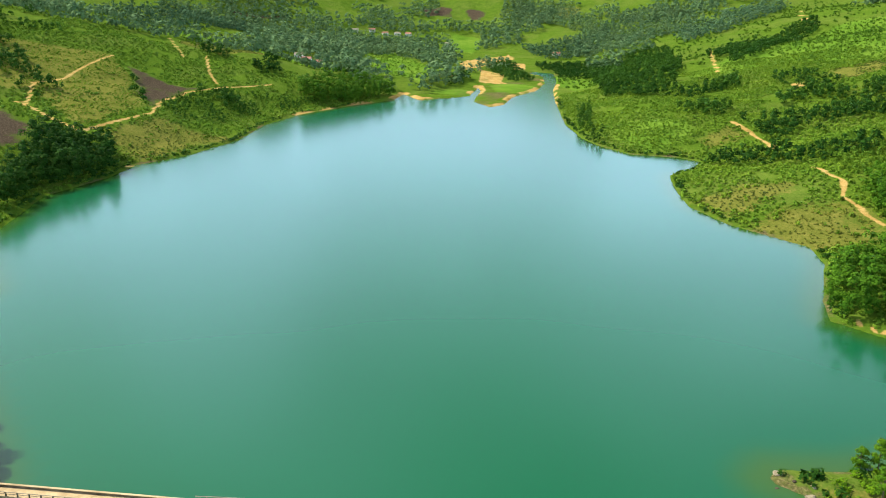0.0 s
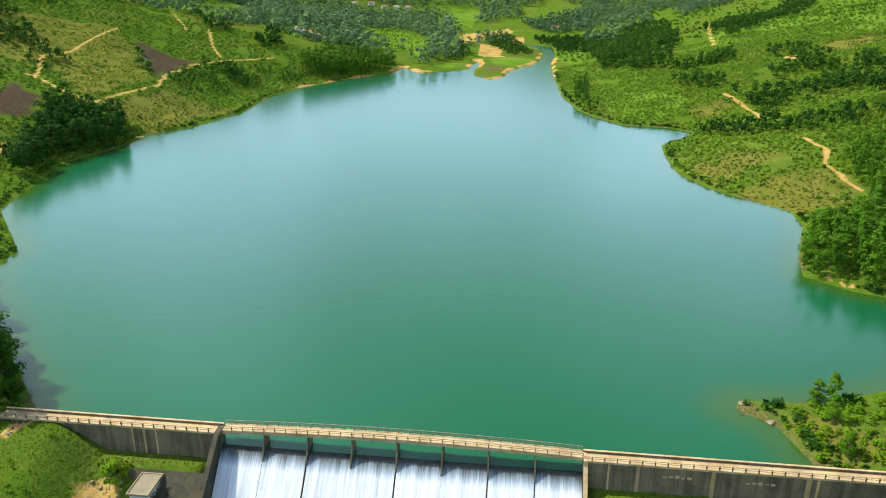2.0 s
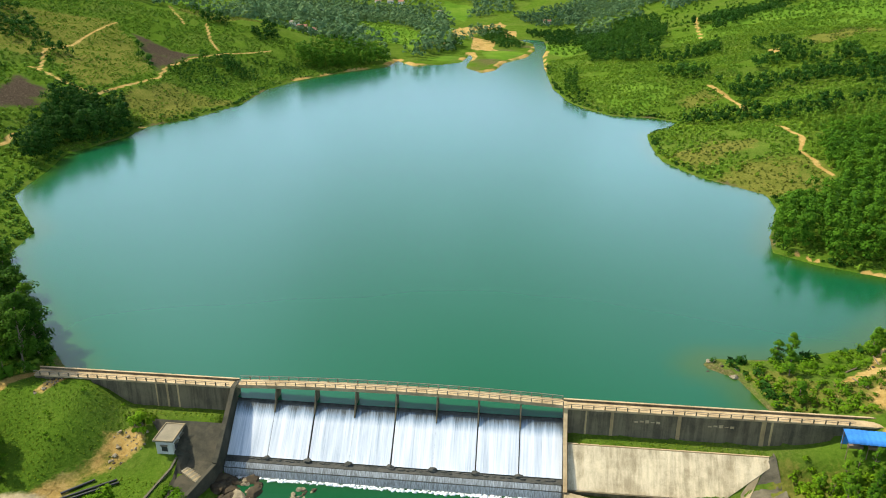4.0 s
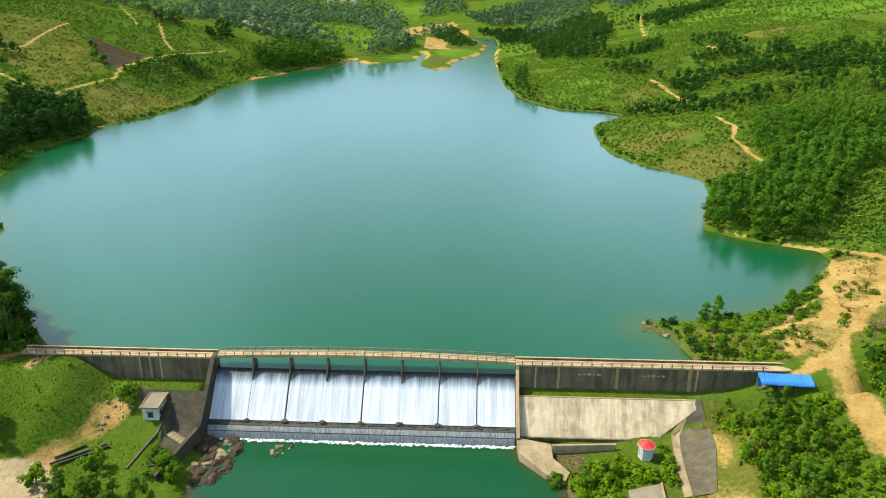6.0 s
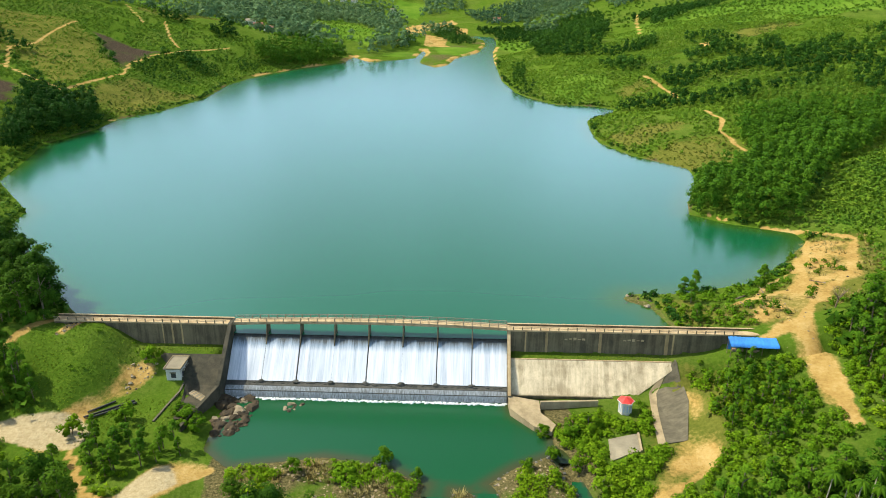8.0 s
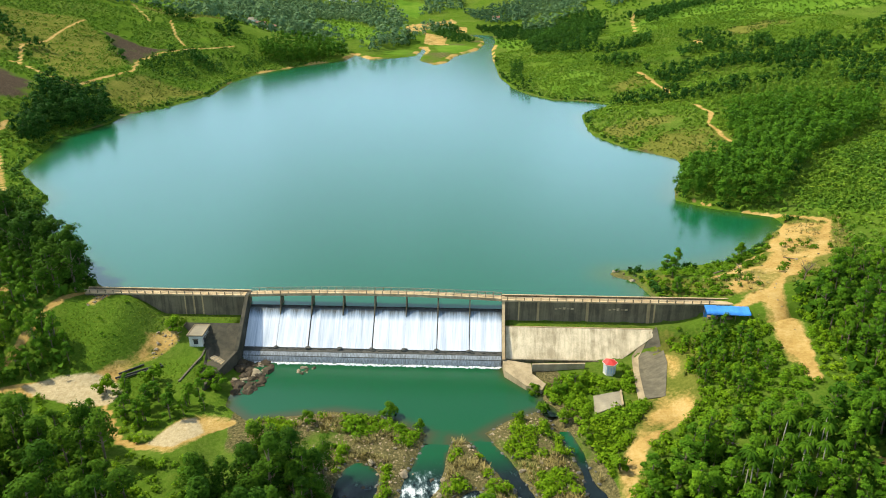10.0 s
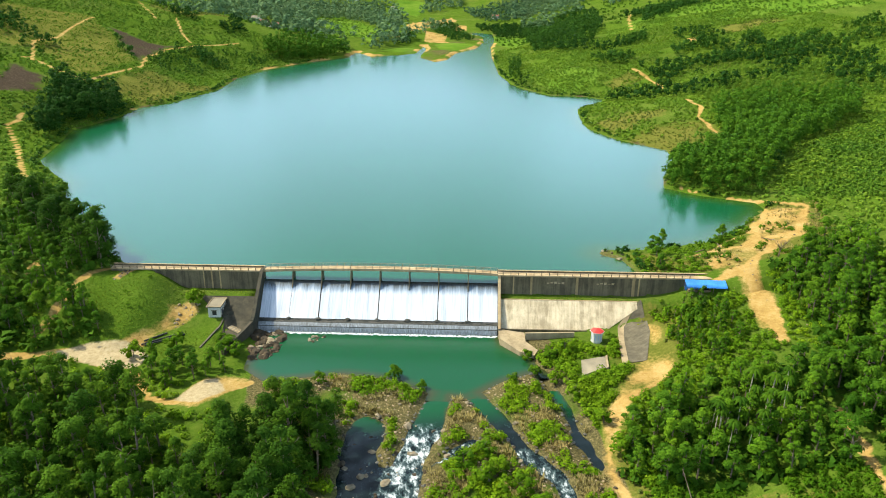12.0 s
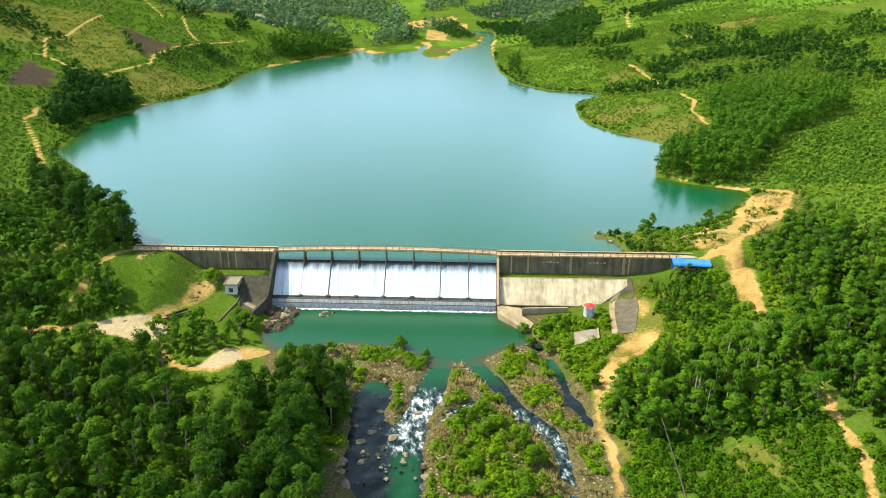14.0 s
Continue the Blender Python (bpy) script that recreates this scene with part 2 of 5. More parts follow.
def inside(x, y, pts):
    odd = np.zeros(np.shape(x), bool)
    for (ax, ay), (bx, by) in zip(pts, pts[1:] + pts[:1]):
        if ay != by:
            odd ^= ((ay > y) != (by > y)) & (x < (bx - ax) * (y - ay) / (by - ay) + ax)
    return odd


def signed(x, y, pts):
    d = seg_dist(x, y, pts, True)
    return np.where(inside(x, y, pts), -d, d)


def smooth(a, lo, hi):
    k = np.clip((a - lo) / (hi - lo), 0, 1)
    return k * k * (3 - 2 * k)


def _hash(i, j, s):
    n = np.sin(i * 127.1 + j * 311.7 + s * 74.7) * 43758.5453
    return n - np.floor(n)


def wave(x, y, size, s=0):
    """Value noise, 0 to 1."""
    x, y = np.asarray(x, float) / size, np.asarray(y, float) / size
    i, j = np.floor(x), np.floor(y)
    a, b = x - i, y - j
    a, b = a * a * (3 - 2 * a), b * b * (3 - 2 * b)
    return ((_hash(i, j, s) * (1 - a) + _hash(i + 1, j, s) * a) * (1 - b)
            + (_hash(i, j + 1, s) * (1 - a) + _hash(i + 1, j + 1, s) * a) * b)


def land_height(x, y):
    """Height of the ground at plan places x, y (arrays)."""
    x, y = np.asarray(x, float), np.asarray(y, float)
    u, v = dam_uv(x, y)
    d = signed(x, y, SHORE_LEFT + SHORE_RIGHT)
    far = smooth(y, 380, 560)
    mid = np.interp(y, [0, 390, 500, 640, 900, 1400], [0, 40, 112, 120, 90, 150])
    far = np.maximum(far, smooth(y, 360, 380) * (1 - smooth(np.abs(x - mid - 8), 42, 90)))
    # hills either side of the lake and of the valley behind it
    right = np.interp(d, [0, 3, 20, 45, 100, 170, 210, 400, 700, 1500], [0, .9, 4.2, 9.5, 17, 27, 34, 76, 135, 220])
    left = np.interp(d, [0, 3, 15, 37, 70, 120, 250, 500, 1500], [0, .9, 3, 11.5, 20, 33, 72, 125, 230])
    side = smooth(x - mid, -25, 25)
    up = left * (1 - side) + right * side
    dv = np.abs(x - mid)
    vl = np.interp(dv, [0, 105, 190, 300, 450, 720, 1500], [.5, 1.8, 9, 27, 62, 115, 220])
    vr = np.interp(dv, [0, 60, 125, 195, 340, 700, 1500], [.5, 1.8, 16, 30, 62, 130, 220])
    valley = vl * (1 - side) + vr * side
    valley = valley + 150 * smooth(y, 720, 1500) * (0.55 + 0.45 * wave(x, y, 330, 3))
    up = np.where(d > 0, up * (1 - far) + np.minimum(valley, 0.4 + d * 0.6) * far, -np.minimum(-d * 0.35, 6))
    rough = np.clip((d - 10) / 60, 0, 1) * (1 - 0.55 * far * (valley < 6))
    up = up + rough * (9 * (wave(x, y, 85, 1) - .5) + 3.5 * (wave(x, y, 32, 2) - .5)) + rough * smooth(d, 150, 400) * 26 * (wave(x, y, 170, 5) - .5)
    up = up + rough * smooth(d, 30, 90) * 1.8 * (wave(x, y, 15, 77) - .5)
    up = np.where(d > 0, np.maximum(up, np.minimum(d * .25, .8) + .1), up)
    # below the dam
    dn = np.interp(x, [-330, -200, -130, -92, -72, -58, -30, -25, 26, 30, 38, 46, 53, 64, 90, 130, 200, 330],
                   [66, 36, 15, 2, -4.5, -6, -6.3, -7.3, -7.3, -7, -6.4, -6.0, -3, 1, 6, 14, 32, 70])
    dn = dn + np.interp(y, [-400, -160, -60, 0], [6, 1.5, -.6, 0]) * smooth(np.abs(x), 20, 60)
    dn = dn + .5 * (wave(x, y, 6, 7) - .5) + 1.6 * (wave(x, y, 19, 8) - .5) * smooth(np.abs(x - 2), 18, 45)
    water = signed(x, y, POOL)
    water = np.where(v > -7.4, 9, water)
    for pts, half in CHANNELS:
        water = np.minimum(water, seg_dist(x, y, pts) - half * (.75 + .5 * wave(x, y, 5, 9)) + .9 * (wave(x, y, 2.1, 10) - .5))
    dn = np.minimum(dn, np.where(water < 0, -7.9 + np.maximum(water, -3) * .5, -7.9 + np.minimum(water * .3, .35 + water * .12) + np.maximum(water - 6, 0) * .4) + .025 * np.minimum(y + 35, 0))
    # berms and slopes at the foot of the dam
    rise_r = np.interp(-v, [-1, 2.7, 3.2, 7.2, 8.5], [-2.2, -2.3, -2.5, -6.7, -9]) - 3.5 * (1 - smooth(u, 23.5, 24.5)) * 9
    rise_r = rise_r + np.clip(u - 52, -4, 20) * .12 * smooth(u, 48, 53) - 14 * (u > 75)
    rise_l = np.interp(-v, [-1, 2.7, 3.2, 8, 16], [-2.2, -2.3, -2.6, -6.3, -9]) - 30 * (1 - smooth(-u, 24.2, 25.2))
    mound = np.interp(-v, [-2, 1.5, 3, 19, 24], [1.6, 1.6, 1.3, -6, -8.5]) - 4.2 * (1 - smooth(-u, 39, 48)) - 30 * (1 - smooth(-u, 24, 30)) - 5 * smooth(-u, 62, 75)
    dn = np.maximum(dn, np.maximum(np.maximum(rise_r, rise_l), mound))
    ends = smooth(u, 56, 70) + smooth(-u, 50, 60)
    k = smooth(v, -16, 3) * ends + (v > .4) * (1 - ends)
    return dn * (1 - k) + up * k


def part(name, bm, material, parent=None, label="", smooth_shade=False):
    """Links a bmesh as one mesh object under a thing or a part."""
    me = bpy.data.meshes.new(name)
    bm.to_mesh(me)
    bm.free()
    if material:
        me.materials.append(material)
    if smooth_shade:
        me.polygons.foreach_set("use_smooth", [True] * len(me.polygons))
    ob = new(name, me)
    ob.parent = parent
    if label:
        ob["label"] = label
    return ob


def again(ob, m, parent=None):
    """Another piece on the same mesh."""
    o = new(ob.name.split(".")[0], ob.data)
    o.parent = parent if parent else ob.parent
    o.matrix_basis = m
    return o


def sheet(name, verts, faces, material, smooth_shade=True):
    me = bpy.data.meshes.new(name)
    me.vertices.add(len(verts))
    verts = np.asarray(verts, np.float32)
    me.vertices.foreach_set("co", verts[:, :3].ravel())
    faces = np.asarray(faces, np.int32)
    k = faces.shape[1]
    me.loops.add(faces.size)
    me.loops.foreach_set("vertex_index", faces.ravel())
    me.polygons.add(len(faces))
    me.polygons.foreach_set("loop_start", np.arange(0, faces.size, k, dtype=np.int32))
    me.polygons.foreach_set("loop_total", np.full(len(faces), k, np.int32))
    me.update(calc_edges=True)
    if smooth_shade or verts.shape[1] == 6:
        me.polygons.foreach_set("use_smooth", np.ones(len(faces), bool))
    if verts.shape[1] == 6:
        me.normals_split_custom_set_from_vertices(verts[:, 3:])
    if material:
        me.materials.append(material)
    return me


def grid_faces(nx, ny):
    i, j = np.meshgrid(np.arange(nx - 1), np.arange(ny - 1), indexing="ij")
    a = (i * ny + j).ravel()
    return np.stack([a, a + ny, a + ny + 1, a + 1], 1)


def spaced(*runs):
    """Coordinates from runs of (start, end, step)."""
    return np.unique(np.concatenate([np.arange(a, b, s) for a, b, s in runs]).round(3))


def zone(x, y, polygons, soft=1.5):
    out = np.zeros(np.shape(x))
    for pts in polygons:
        out = np.maximum(out, 1 - smooth(signed(x, y, pts), -soft, soft))
    return out


def along(x, y, lines):
    """Mask of tracks: each a line and its half width."""
    out = np.zeros(np.shape(x))
    for pts, half in lines:
        out = np.maximum(out, 1 - smooth(seg_dist(x, y, pts), half * .45, half * 1.25))
    return out


def build_ground():
    xs = spaced((-2400, -600, 60), (-600, -240, 12), (-240, -170, 3), (-170, -110, 1.7), (-110, -24, 1.25), (-24, 33, .8), (33, 120, 1.25), (120, 160, 1.7), (160, 300, 3.5), (300, 700, 12), (700, 2401, 60))
    ys = spaced((-1200, -260, 60), (-260, -150, 8), (-150, -95, 3), (-95, -72, 1.25), (-72, -24, .8), (-24, 50, 1.25), (50, 160, 2.4), (160, 300, 1.9), (300, 400, 2.6), (400, 640, 4.5), (640, 1600, 14), (1600, 3001, 60))
    gx, gy = np.meshgrid(xs, ys, indexing="ij")
    gx, gy = gx.ravel(), gy.ravel()
    z = land_height(gx, gy)
    rim = np.where((gy > 330) & (gy < 560) & (z > -.6) & (z < 1.5), (1 - smooth(signed(gx, gy, SHORE_LEFT + SHORE_RIGHT), 2, 6)) * (.95 * wave(gx, gy, 13, 54)), 0)
    me = sheet("ground", np.stack([gx, gy, z], 1), grid_faces(len(xs), len(ys)), GROUND)
    for name, values in (("sand", np.maximum(rim, np.maximum(zone(gx, gy, SAND, 2) * np.where(gx > 60, .42 + .5 * wave(gx, gy, 4, 41), .3 + .65 * wave(gx, gy, 7, 41)), np.maximum(np.maximum(zone(gx, gy, SAND[:2], 1), zone(gx, gy, SAND[-2:], 3) * (.2 + .65 * wave(gx, gy, 3, 65))), along(gx, gy, TRACKS) * np.where(gy > 60, .8, .6 + .4 * wave(gx, gy, 3, 42)))))), ("dry", zone(gx, gy, DRY, np.where(gy < 60, 2.5, 8)) * (.55 + .5 * wave(gx, gy, 12, 43))),
                         ("burnt", zone(gx, gy, BURNT, 7) * (.55 + .45 * wave(gx, gy, 8, 53))), ("crop", zone(gx, gy, FIELDS, 8)), ("yard", zone(gx, gy, YARD, 1.2)), ("gravel", gravel_mask(gx, gy))):
        a = me.attributes.new(name, "FLOAT", "POINT")
        a.data.foreach_set("value", values.astype(np.float32))
    tagged(new("ground", me), "green hillsides and valley floor with dirt tracks", "ground", kind="structure")


def gravel_mask(x, y):
    u, v = dam_uv(x, y)
    reach = signed(x, y, POOL)
    for pts, half in CHANNELS:
        reach = np.minimum(reach, seg_dist(x, y, pts) - half)
    m = ((y < -14) & (x > -25) & (x < 32)) * (1 - smooth(reach + 5 * wave(x, y, 9, 67) + 2 * wave(x, y, 3, 68), np.where(y < -84, 3, 9), np.where(y < -84, 12, 15)))
    z = land_height(x, y)
    low = smooth(-z, 5.9, 7.0) * ((x > -26) & (x < 33) & (v < -7))
    delta = ((y > 350) & (y < 620) & (z < 1.0) & (np.abs(x - 65) < 75)) * (.05 + .55 * wave(x, y, 22, 4))
    bank = ((z > -1) & (z < .5) & (v > .5)) * (.2 + .75 * wave(x, y, 14, 6) * wave(x, y, 5, 72))
    return np.maximum(np.maximum(low * m * (.45 + .6 * wave(x, y, 3.5, 73)), delta), bank)


def water_sheet(name, us, vs, keep, level, material, label, shallow):
    """A water surface on a grid in the dam's frame."""
    gx, gy = dam_xy(*np.meshgrid(us, vs, indexing="ij"))
    f = grid_faces(len(us), len(vs))
    px, py = gx.ravel(), gy.ravel()
    ok = keep(px, py)
    f = f[ok[f].all(axis=1)]
    used, f = np.unique(f, return_inverse=True)
    f = f.reshape(-1, 4)
    px, py = px[used], py[used]
    zz = level(px, py)
    me = sheet(name, np.stack([px, py, zz], 1), f, material)
    a = me.attributes.new("shallow", "FLOAT", "POINT")
    a.data.foreach_set("value", (1 - smooth(zz - land_height(px, py), .0, shallow)).astype(np.float32))
    return tagged(new(name, me), label, "water", kind="structure")



# bare and dry places, in plan
SAND = [[(-54, 5.6), (-52.8, 8.4), (-50.4, 9.3), (-49.7, 8.3), (-51.4, 6.8), (-53, 5.2)],
        [(-60.7, -9.5), (-45.6, -9), (-45, -13), (-49, -17.5), (-54, -14.5), (-62, -12.5)],
        [(-50, -9.4), (-44.7, -3.5), (-42, 0), (-39.4, -4.6), (-44.4, -9.5), (-46, -13)],
        [(66, -6), (73, -1), (84, 8), (93, 22), (104, 33), (112, 26), (98, 6), (84, -4), (73, -11), (66.5, -10)],
        [(45.6, -30.6), (46.3, -26.6), (49.4, -31.1), (41.5, -37.5)], [(46, -28.3), (51, -25.5), (51.5, -29), (48.6, -33), (43.2, -36.2), (38.2, -40.2), (34.8, -45), (32.6, -49.5), (31.6, -60.5), (27, -66), (25.8, -61), (27.6, -55), (30.4, -47.5), (33.2, -42), (38.6, -34.8), (42, -31)], [(-36.5, -30.5), (-32.8, -23.5), (-29.4, -20.5), (-24, -22.5), (-27.1, -27.6), (-31.5, -33)], [(37, -36), (44, -30), (50, -26), (53, -20), (50, -16), (47, -27), (39, -36), (34, -44), (29, -58), (25, -70), (28, -72), (33, -52)], [(-43, 1), (-37.5, 3), (-36, 0), (-40, -5)],
        [(73, 596), (90, 551), (76, 476), (60, 488)], [(60, 678), (72, 704), (124, 771), (128, 734), (84, 630), (52, 582)], [(110, 669), (128, 676), (116, 600), (102, 596)], [(205, 296), (208, 307), (217, 306), (212, 294)], [(96, 395), (104, 400), (103, 380)], [(46, -23), (52, -26.5), (49.6, -32.7), (43.3, -37.4), (37.5, -36.2), (42.4, -31)], [(70.4, -9), (75.6, -10.3), (73.5, -20.9), (68.2, -31.3), (63.5, -33.2), (66.9, -22.7), (68.5, -15.7)]]
YARD = [[(-61, -10.2), (-55, -8.8), (-46.5, -9), (-43.6, -13), (-44.2, -17), (-50, -16.6), (-57.5, -13.2)], [(-35.5, -29.5), (-32.6, -24.6), (-29.6, -22.4), (-27.6, -27.2), (-31.5, -31)]]
TRACKS = [([(88.8, 52.4), (91.6, 48)], .8), ([(98.5, 41.8), (106, 37), (112, 29)], 1.3), ([(-104, 201), (-97, 208)], 1.1), ([(66, -13), (73, -12), (72, -17), (69.5, -27), (66, -36)], 1.5), ([(73, -12), (81, -3.5), (98, 10), (112, 28)], .9),
          ([(64, -54), (62.8, -61), (61, -65.5), (59.3, -73.5), (55.4, -81), (52, -100)], 1.0),
          ([(49, -30), (46, -35), (38.5, -39), (34, -46), (31, -51), (30, -60.6), (28, -70)], .55), ([(66, -2), (72, 1), (84, 5), (98, 10)], 1.0), ([(84, 5), (92, 16), (103, 32)], .8), ([(72, 1), (80, 9), (92, 16)], .6), ([(-46, -16), (-40, -28), (-35.5, -30.3), (-30.5, -28.2), (-24, -24.3)], 1.0),
          ([(-72, -13), (-60, -11)], 1.5), ([(-70, 14), (-71, 9)], 1.5), ([(-134, 168), (-132, 148), (-119, 123), (-104, 89), (-90, 64)], 1.2),
          ([(-54, 12), (-58, 9), (-61, 3), (-66, -6)], 1.2), ([(-158, 245), (-166, 271), (-161, 296), (-162, 356)], 1.15),
          ([(-163, 248), (-141, 231), (-128, 224), (-119, 243), (-112, 263), (-116, 289), (-112, 318), (-99, 349), (-77, 372)], 1.2),
          ([(-121, 398), (-113, 371), (-104, 351)], 1.3), ([(-154, 436), (-132, 388)], 1.2), ([(148, 241), (148, 222), (146, 196)], 1.25),
          ([(137, 156), (135, 135), (129, 125), (127.5, 112), (126.6, 102)], 1.1), ([(271, 560), (214, 421), (202, 383)], 1.5),
          ([(450, 750), (382, 613)], 2.6), ([(70, 640), (74, 560), (72, 520), (80, 480)], 2)]
DRY = [[(46, -62), (56, -67), (52.5, -73), (43, -69)], [(40, -20), (52, -14), (55, -26), (50, -34), (40, -38), (31, -50), (27, -66), (34, -64), (36, -46)], [(52, -11), (57, -16), (57, -20), (55, -28), (49, -23), (50.5, -15)], [(227, 1004), (257, 973), (231, 929), (213, 952)], [(62, -4), (73, 3), (84, 10), (93, 24), (104, 34), (116, 30), (104, 4), (84, -6), (73, -12), (64, -10)],
       [(92, 112), (112, 124), (129, 123), (130, 107), (120, 91), (105, 94)], [(125, 226), (145, 236), (147, 218), (125, 211)],
       [(-211, 337), (-169, 360), (-160, 357), (-115, 273), (-129, 226), (-163, 264), (-190, 250), (-240, 280)],
       [(-121, 228), (-109, 262), (-73, 257), (-101, 207)], [(54, 6), (60, 4), (66, -6), (56, -9)], [(50, -14), (60, -14), (54, -30), (48, -26)],
       [(228, 296), (236, 322), (280, 340), (272, 300)], [(-150, 430), (-120, 470), (-90, 440), (-115, 405)], [(96, 120), (90, 140), (110, 150), (125, 140)]]
BURNT = [[(-117, 262), (-116, 290), (-113.5, 318), (-108, 333), (-111, 334), (-118, 320), (-120, 290)], [(33, 1123), (81, 1097), (78, 1055), (36, 1072)], [(98, 1086), (133, 1068), (118, 1027), (103, 1044)], [(-228, 920), (-148, 972), (-153, 950), (-212, 911)], [(-150, 344), (-123, 327), (-112, 327), (-115, 282), (-116, 272), (-131, 299)], [(-163, 234), (-143, 221), (-135, 194), (-150, 180)]]
FIELDS = [[(117, 50), (140, 70), (180, 99), (215, 98), (205, 60), (150, 8), (114, 36)], [(-39, 782), (-6, 806), (31, 590), (15, 448), (-35, 540)], [(72, 964), (108, 925), (82, 779), (57, 856)], [(108, 271), (132, 246), (120, 221), (102, 216), (95, 243)],
          [(147, 199), (198, 209), (186, 191), (158, 189), (144, 187)], [(175, 378), (290, 470), (377, 551), (430, 520), (330, 300), (284, 342), (240, 370)], [(-150, 500), (-60, 470), (-50, 560), (-120, 600), (-200, 560)],
          [(20, 425), (44, 408), (60, 425), (40, 450)], [(66, 425), (84, 418), (100, 460), (86, 480), (66, 470)], [(-230, 600), (-150, 640), (-180, 700), (-280, 680)], [(120, 420), (170, 470), (150, 560), (112, 500)]]

build_ground()
water_sheet("lake_water", spaced((-150, 160, 2.5)), np.concatenate([[-.35, .3, 1.0], spaced((2, 600, 2.5))]),
            lambda x, y: (signed(x, y, SHORE_LEFT + SHORE_RIGHT) < 6) & ((dam_uv(x, y)[1] > .9) | (np.abs(dam_uv(x, y)[0]) < 25)),
            lambda x, y: x * 0, LAKE, "calm emerald green reservoir water", 2.6)
water_sheet("pool_water", spaced((-36, 44, 1.0)), np.concatenate([spaced((-34, -7.5, 1.0)), [-7.2]]),
            lambda x, y: (signed(x, y, POOL) < 3) & (y > -33.6), lambda x, y: x * 0 - 8.0, STREAM, "still green plunge pool below the spillway", 1.2)


def stream_level(x, y):
    return -8.004 + .03 * np.minimum(y + 33.5, 0) + .16 * (wave(x, y, 1.3, 21) - .5) * smooth(-y, 36, 42)


def near_channel(x, y):
    d = np.full(np.shape(x), 1e9)
    for pts, half in CHANNELS:
        d = np.minimum(d, seg_dist(x, y, pts) - half)
    return (d < 3.2) & (y < -32.2)


water_sheet("stream_water", spaced((-30, 60, .6)), spaced((-150, -22, .6)), near_channel, stream_level, STREAM,
            "shallow stream with white rapids between gravel bars", .1)
stream = bpy.data.objects["stream_water"].data
co = np.empty(len(stream.vertices) * 3, np.float32)
stream.vertices.foreach_get("co", co)
sx, sy = co[0::3].astype(float), co[1::3].astype(float)
rapid = np.maximum((1 - smooth(seg_dist(sx, sy, [(4.6, -41), (1.6, -48.9), (0, -55)]), 2.2, 6)) * smooth(-sy, 36, 42) * (1 - .6 * smooth(-sy, 53, 58)),
                   np.maximum(.8 * (1 - smooth(seg_dist(sx, sy, [(11, -45), (5, -49)]), .5, 2)), .8 * (1 - smooth(seg_dist(sx, sy, [(19.4, -48), (22.6, -53.8), (23.2, -58), (22.6, -70)]), .8, 2.6))))
a = stream.attributes.new("rapid", "FLOAT", "POINT")
a.data.foreach_set("value", rapid.astype(np.float32))

teal = np.maximum(smooth(sy, -42, -34.5), (1 - smooth(seg_dist(sx, sy, [(-.5, -57), (-1.2, -64), (-2, -90)]), 1.0, 3.2)) * .8)
a = stream.attributes.new("deep", "FLOAT", "POINT")
a.data.foreach_set("value", teal.astype(np.float32))

pool = bpy.data.objects["pool_water"].data
for name, value in (("deep", 1.0), ("rapid", 0.0)):
    a = pool.attributes.new(name, "FLOAT", "POINT")
    a.data.foreach_set("value", np.full(len(pool.vertices), value, np.float32))

# ---- the dam ----
DAM = Matrix(((UX, -UY, 0, 0), (UY, UX, 0, 0), (0, 0, 1, 0), (0, 0, 0, 1)))  # local x along the dam, local y upstream


def thing(name, label, category, m=None, group="", kind=""):
    ob = new(name)
    ob.empty_display_size = .3
    ob.matrix_basis = m if m else DAM
    return tagged(ob, label, category, group, kind)


def box(bm, x0, x1, y0, y1, z0, z1, bevel=0.0):
    r = bmesh.ops.create_cube(bm, size=1, matrix=Matrix.Translation(((x0 + x1) / 2, (y0 + y1) / 2, (z0 + z1) / 2)) @ Matrix.Diagonal((x1 - x0, y1 - y0, z1 - z0, 1)))
    if bevel:
        bmesh.ops.bevel(bm, geom=list({e for v in r["verts"] for e in v.link_edges}), offset=bevel, segments=1, affect="EDGES")
    return bm


def block(x0, x1, y0, y1, z0, z1, bevel=.03):
    return box(bmesh.new(), x0, x1, y0, y1, z0, z1, bevel)


def prism(profile, x0, x1, bm=None, steps=1):
    """A profile in y, z drawn out along x."""
    bm = bm or bmesh.new()
    rings = [[bm.verts.new((x0 + (x1 - x0) * i / steps, y, z)) for y, z in profile] for i in range(steps + 1)]
    for a, b in zip(rings, rings[1:]):
        for i in range(len(profile)):
            j = (i + 1) % len(profile)
            bm.faces.new((a[i], a[j], b[j], b[i]))
    bm.faces.new(rings[0][::-1]), bm.faces.new(rings[-1])
    bmesh.ops.recalc_face_normals(bm, faces=bm.faces)
    return bm


def tube(a, b, r, sides=8, bm=None, r2=None):
    bm = bm or bmesh.new()
    a, b = Vector(a), Vector(b)
    m = Matrix.Translation((a + b) / 2) @ (b - a).to_track_quat("Z", "Y").to_matrix().to_4x4()
    bmesh.ops.create_cone(bm, cap_ends=True, segments=sides, radius1=r, radius2=r if r2 is None else r2, depth=(b - a).length, matrix=m)
    return bm


def camber(u):
    return .6 * (1 - (u / 24.0) ** 2)


DECK = 1.95  # level of the walkway


BAY = 6.0
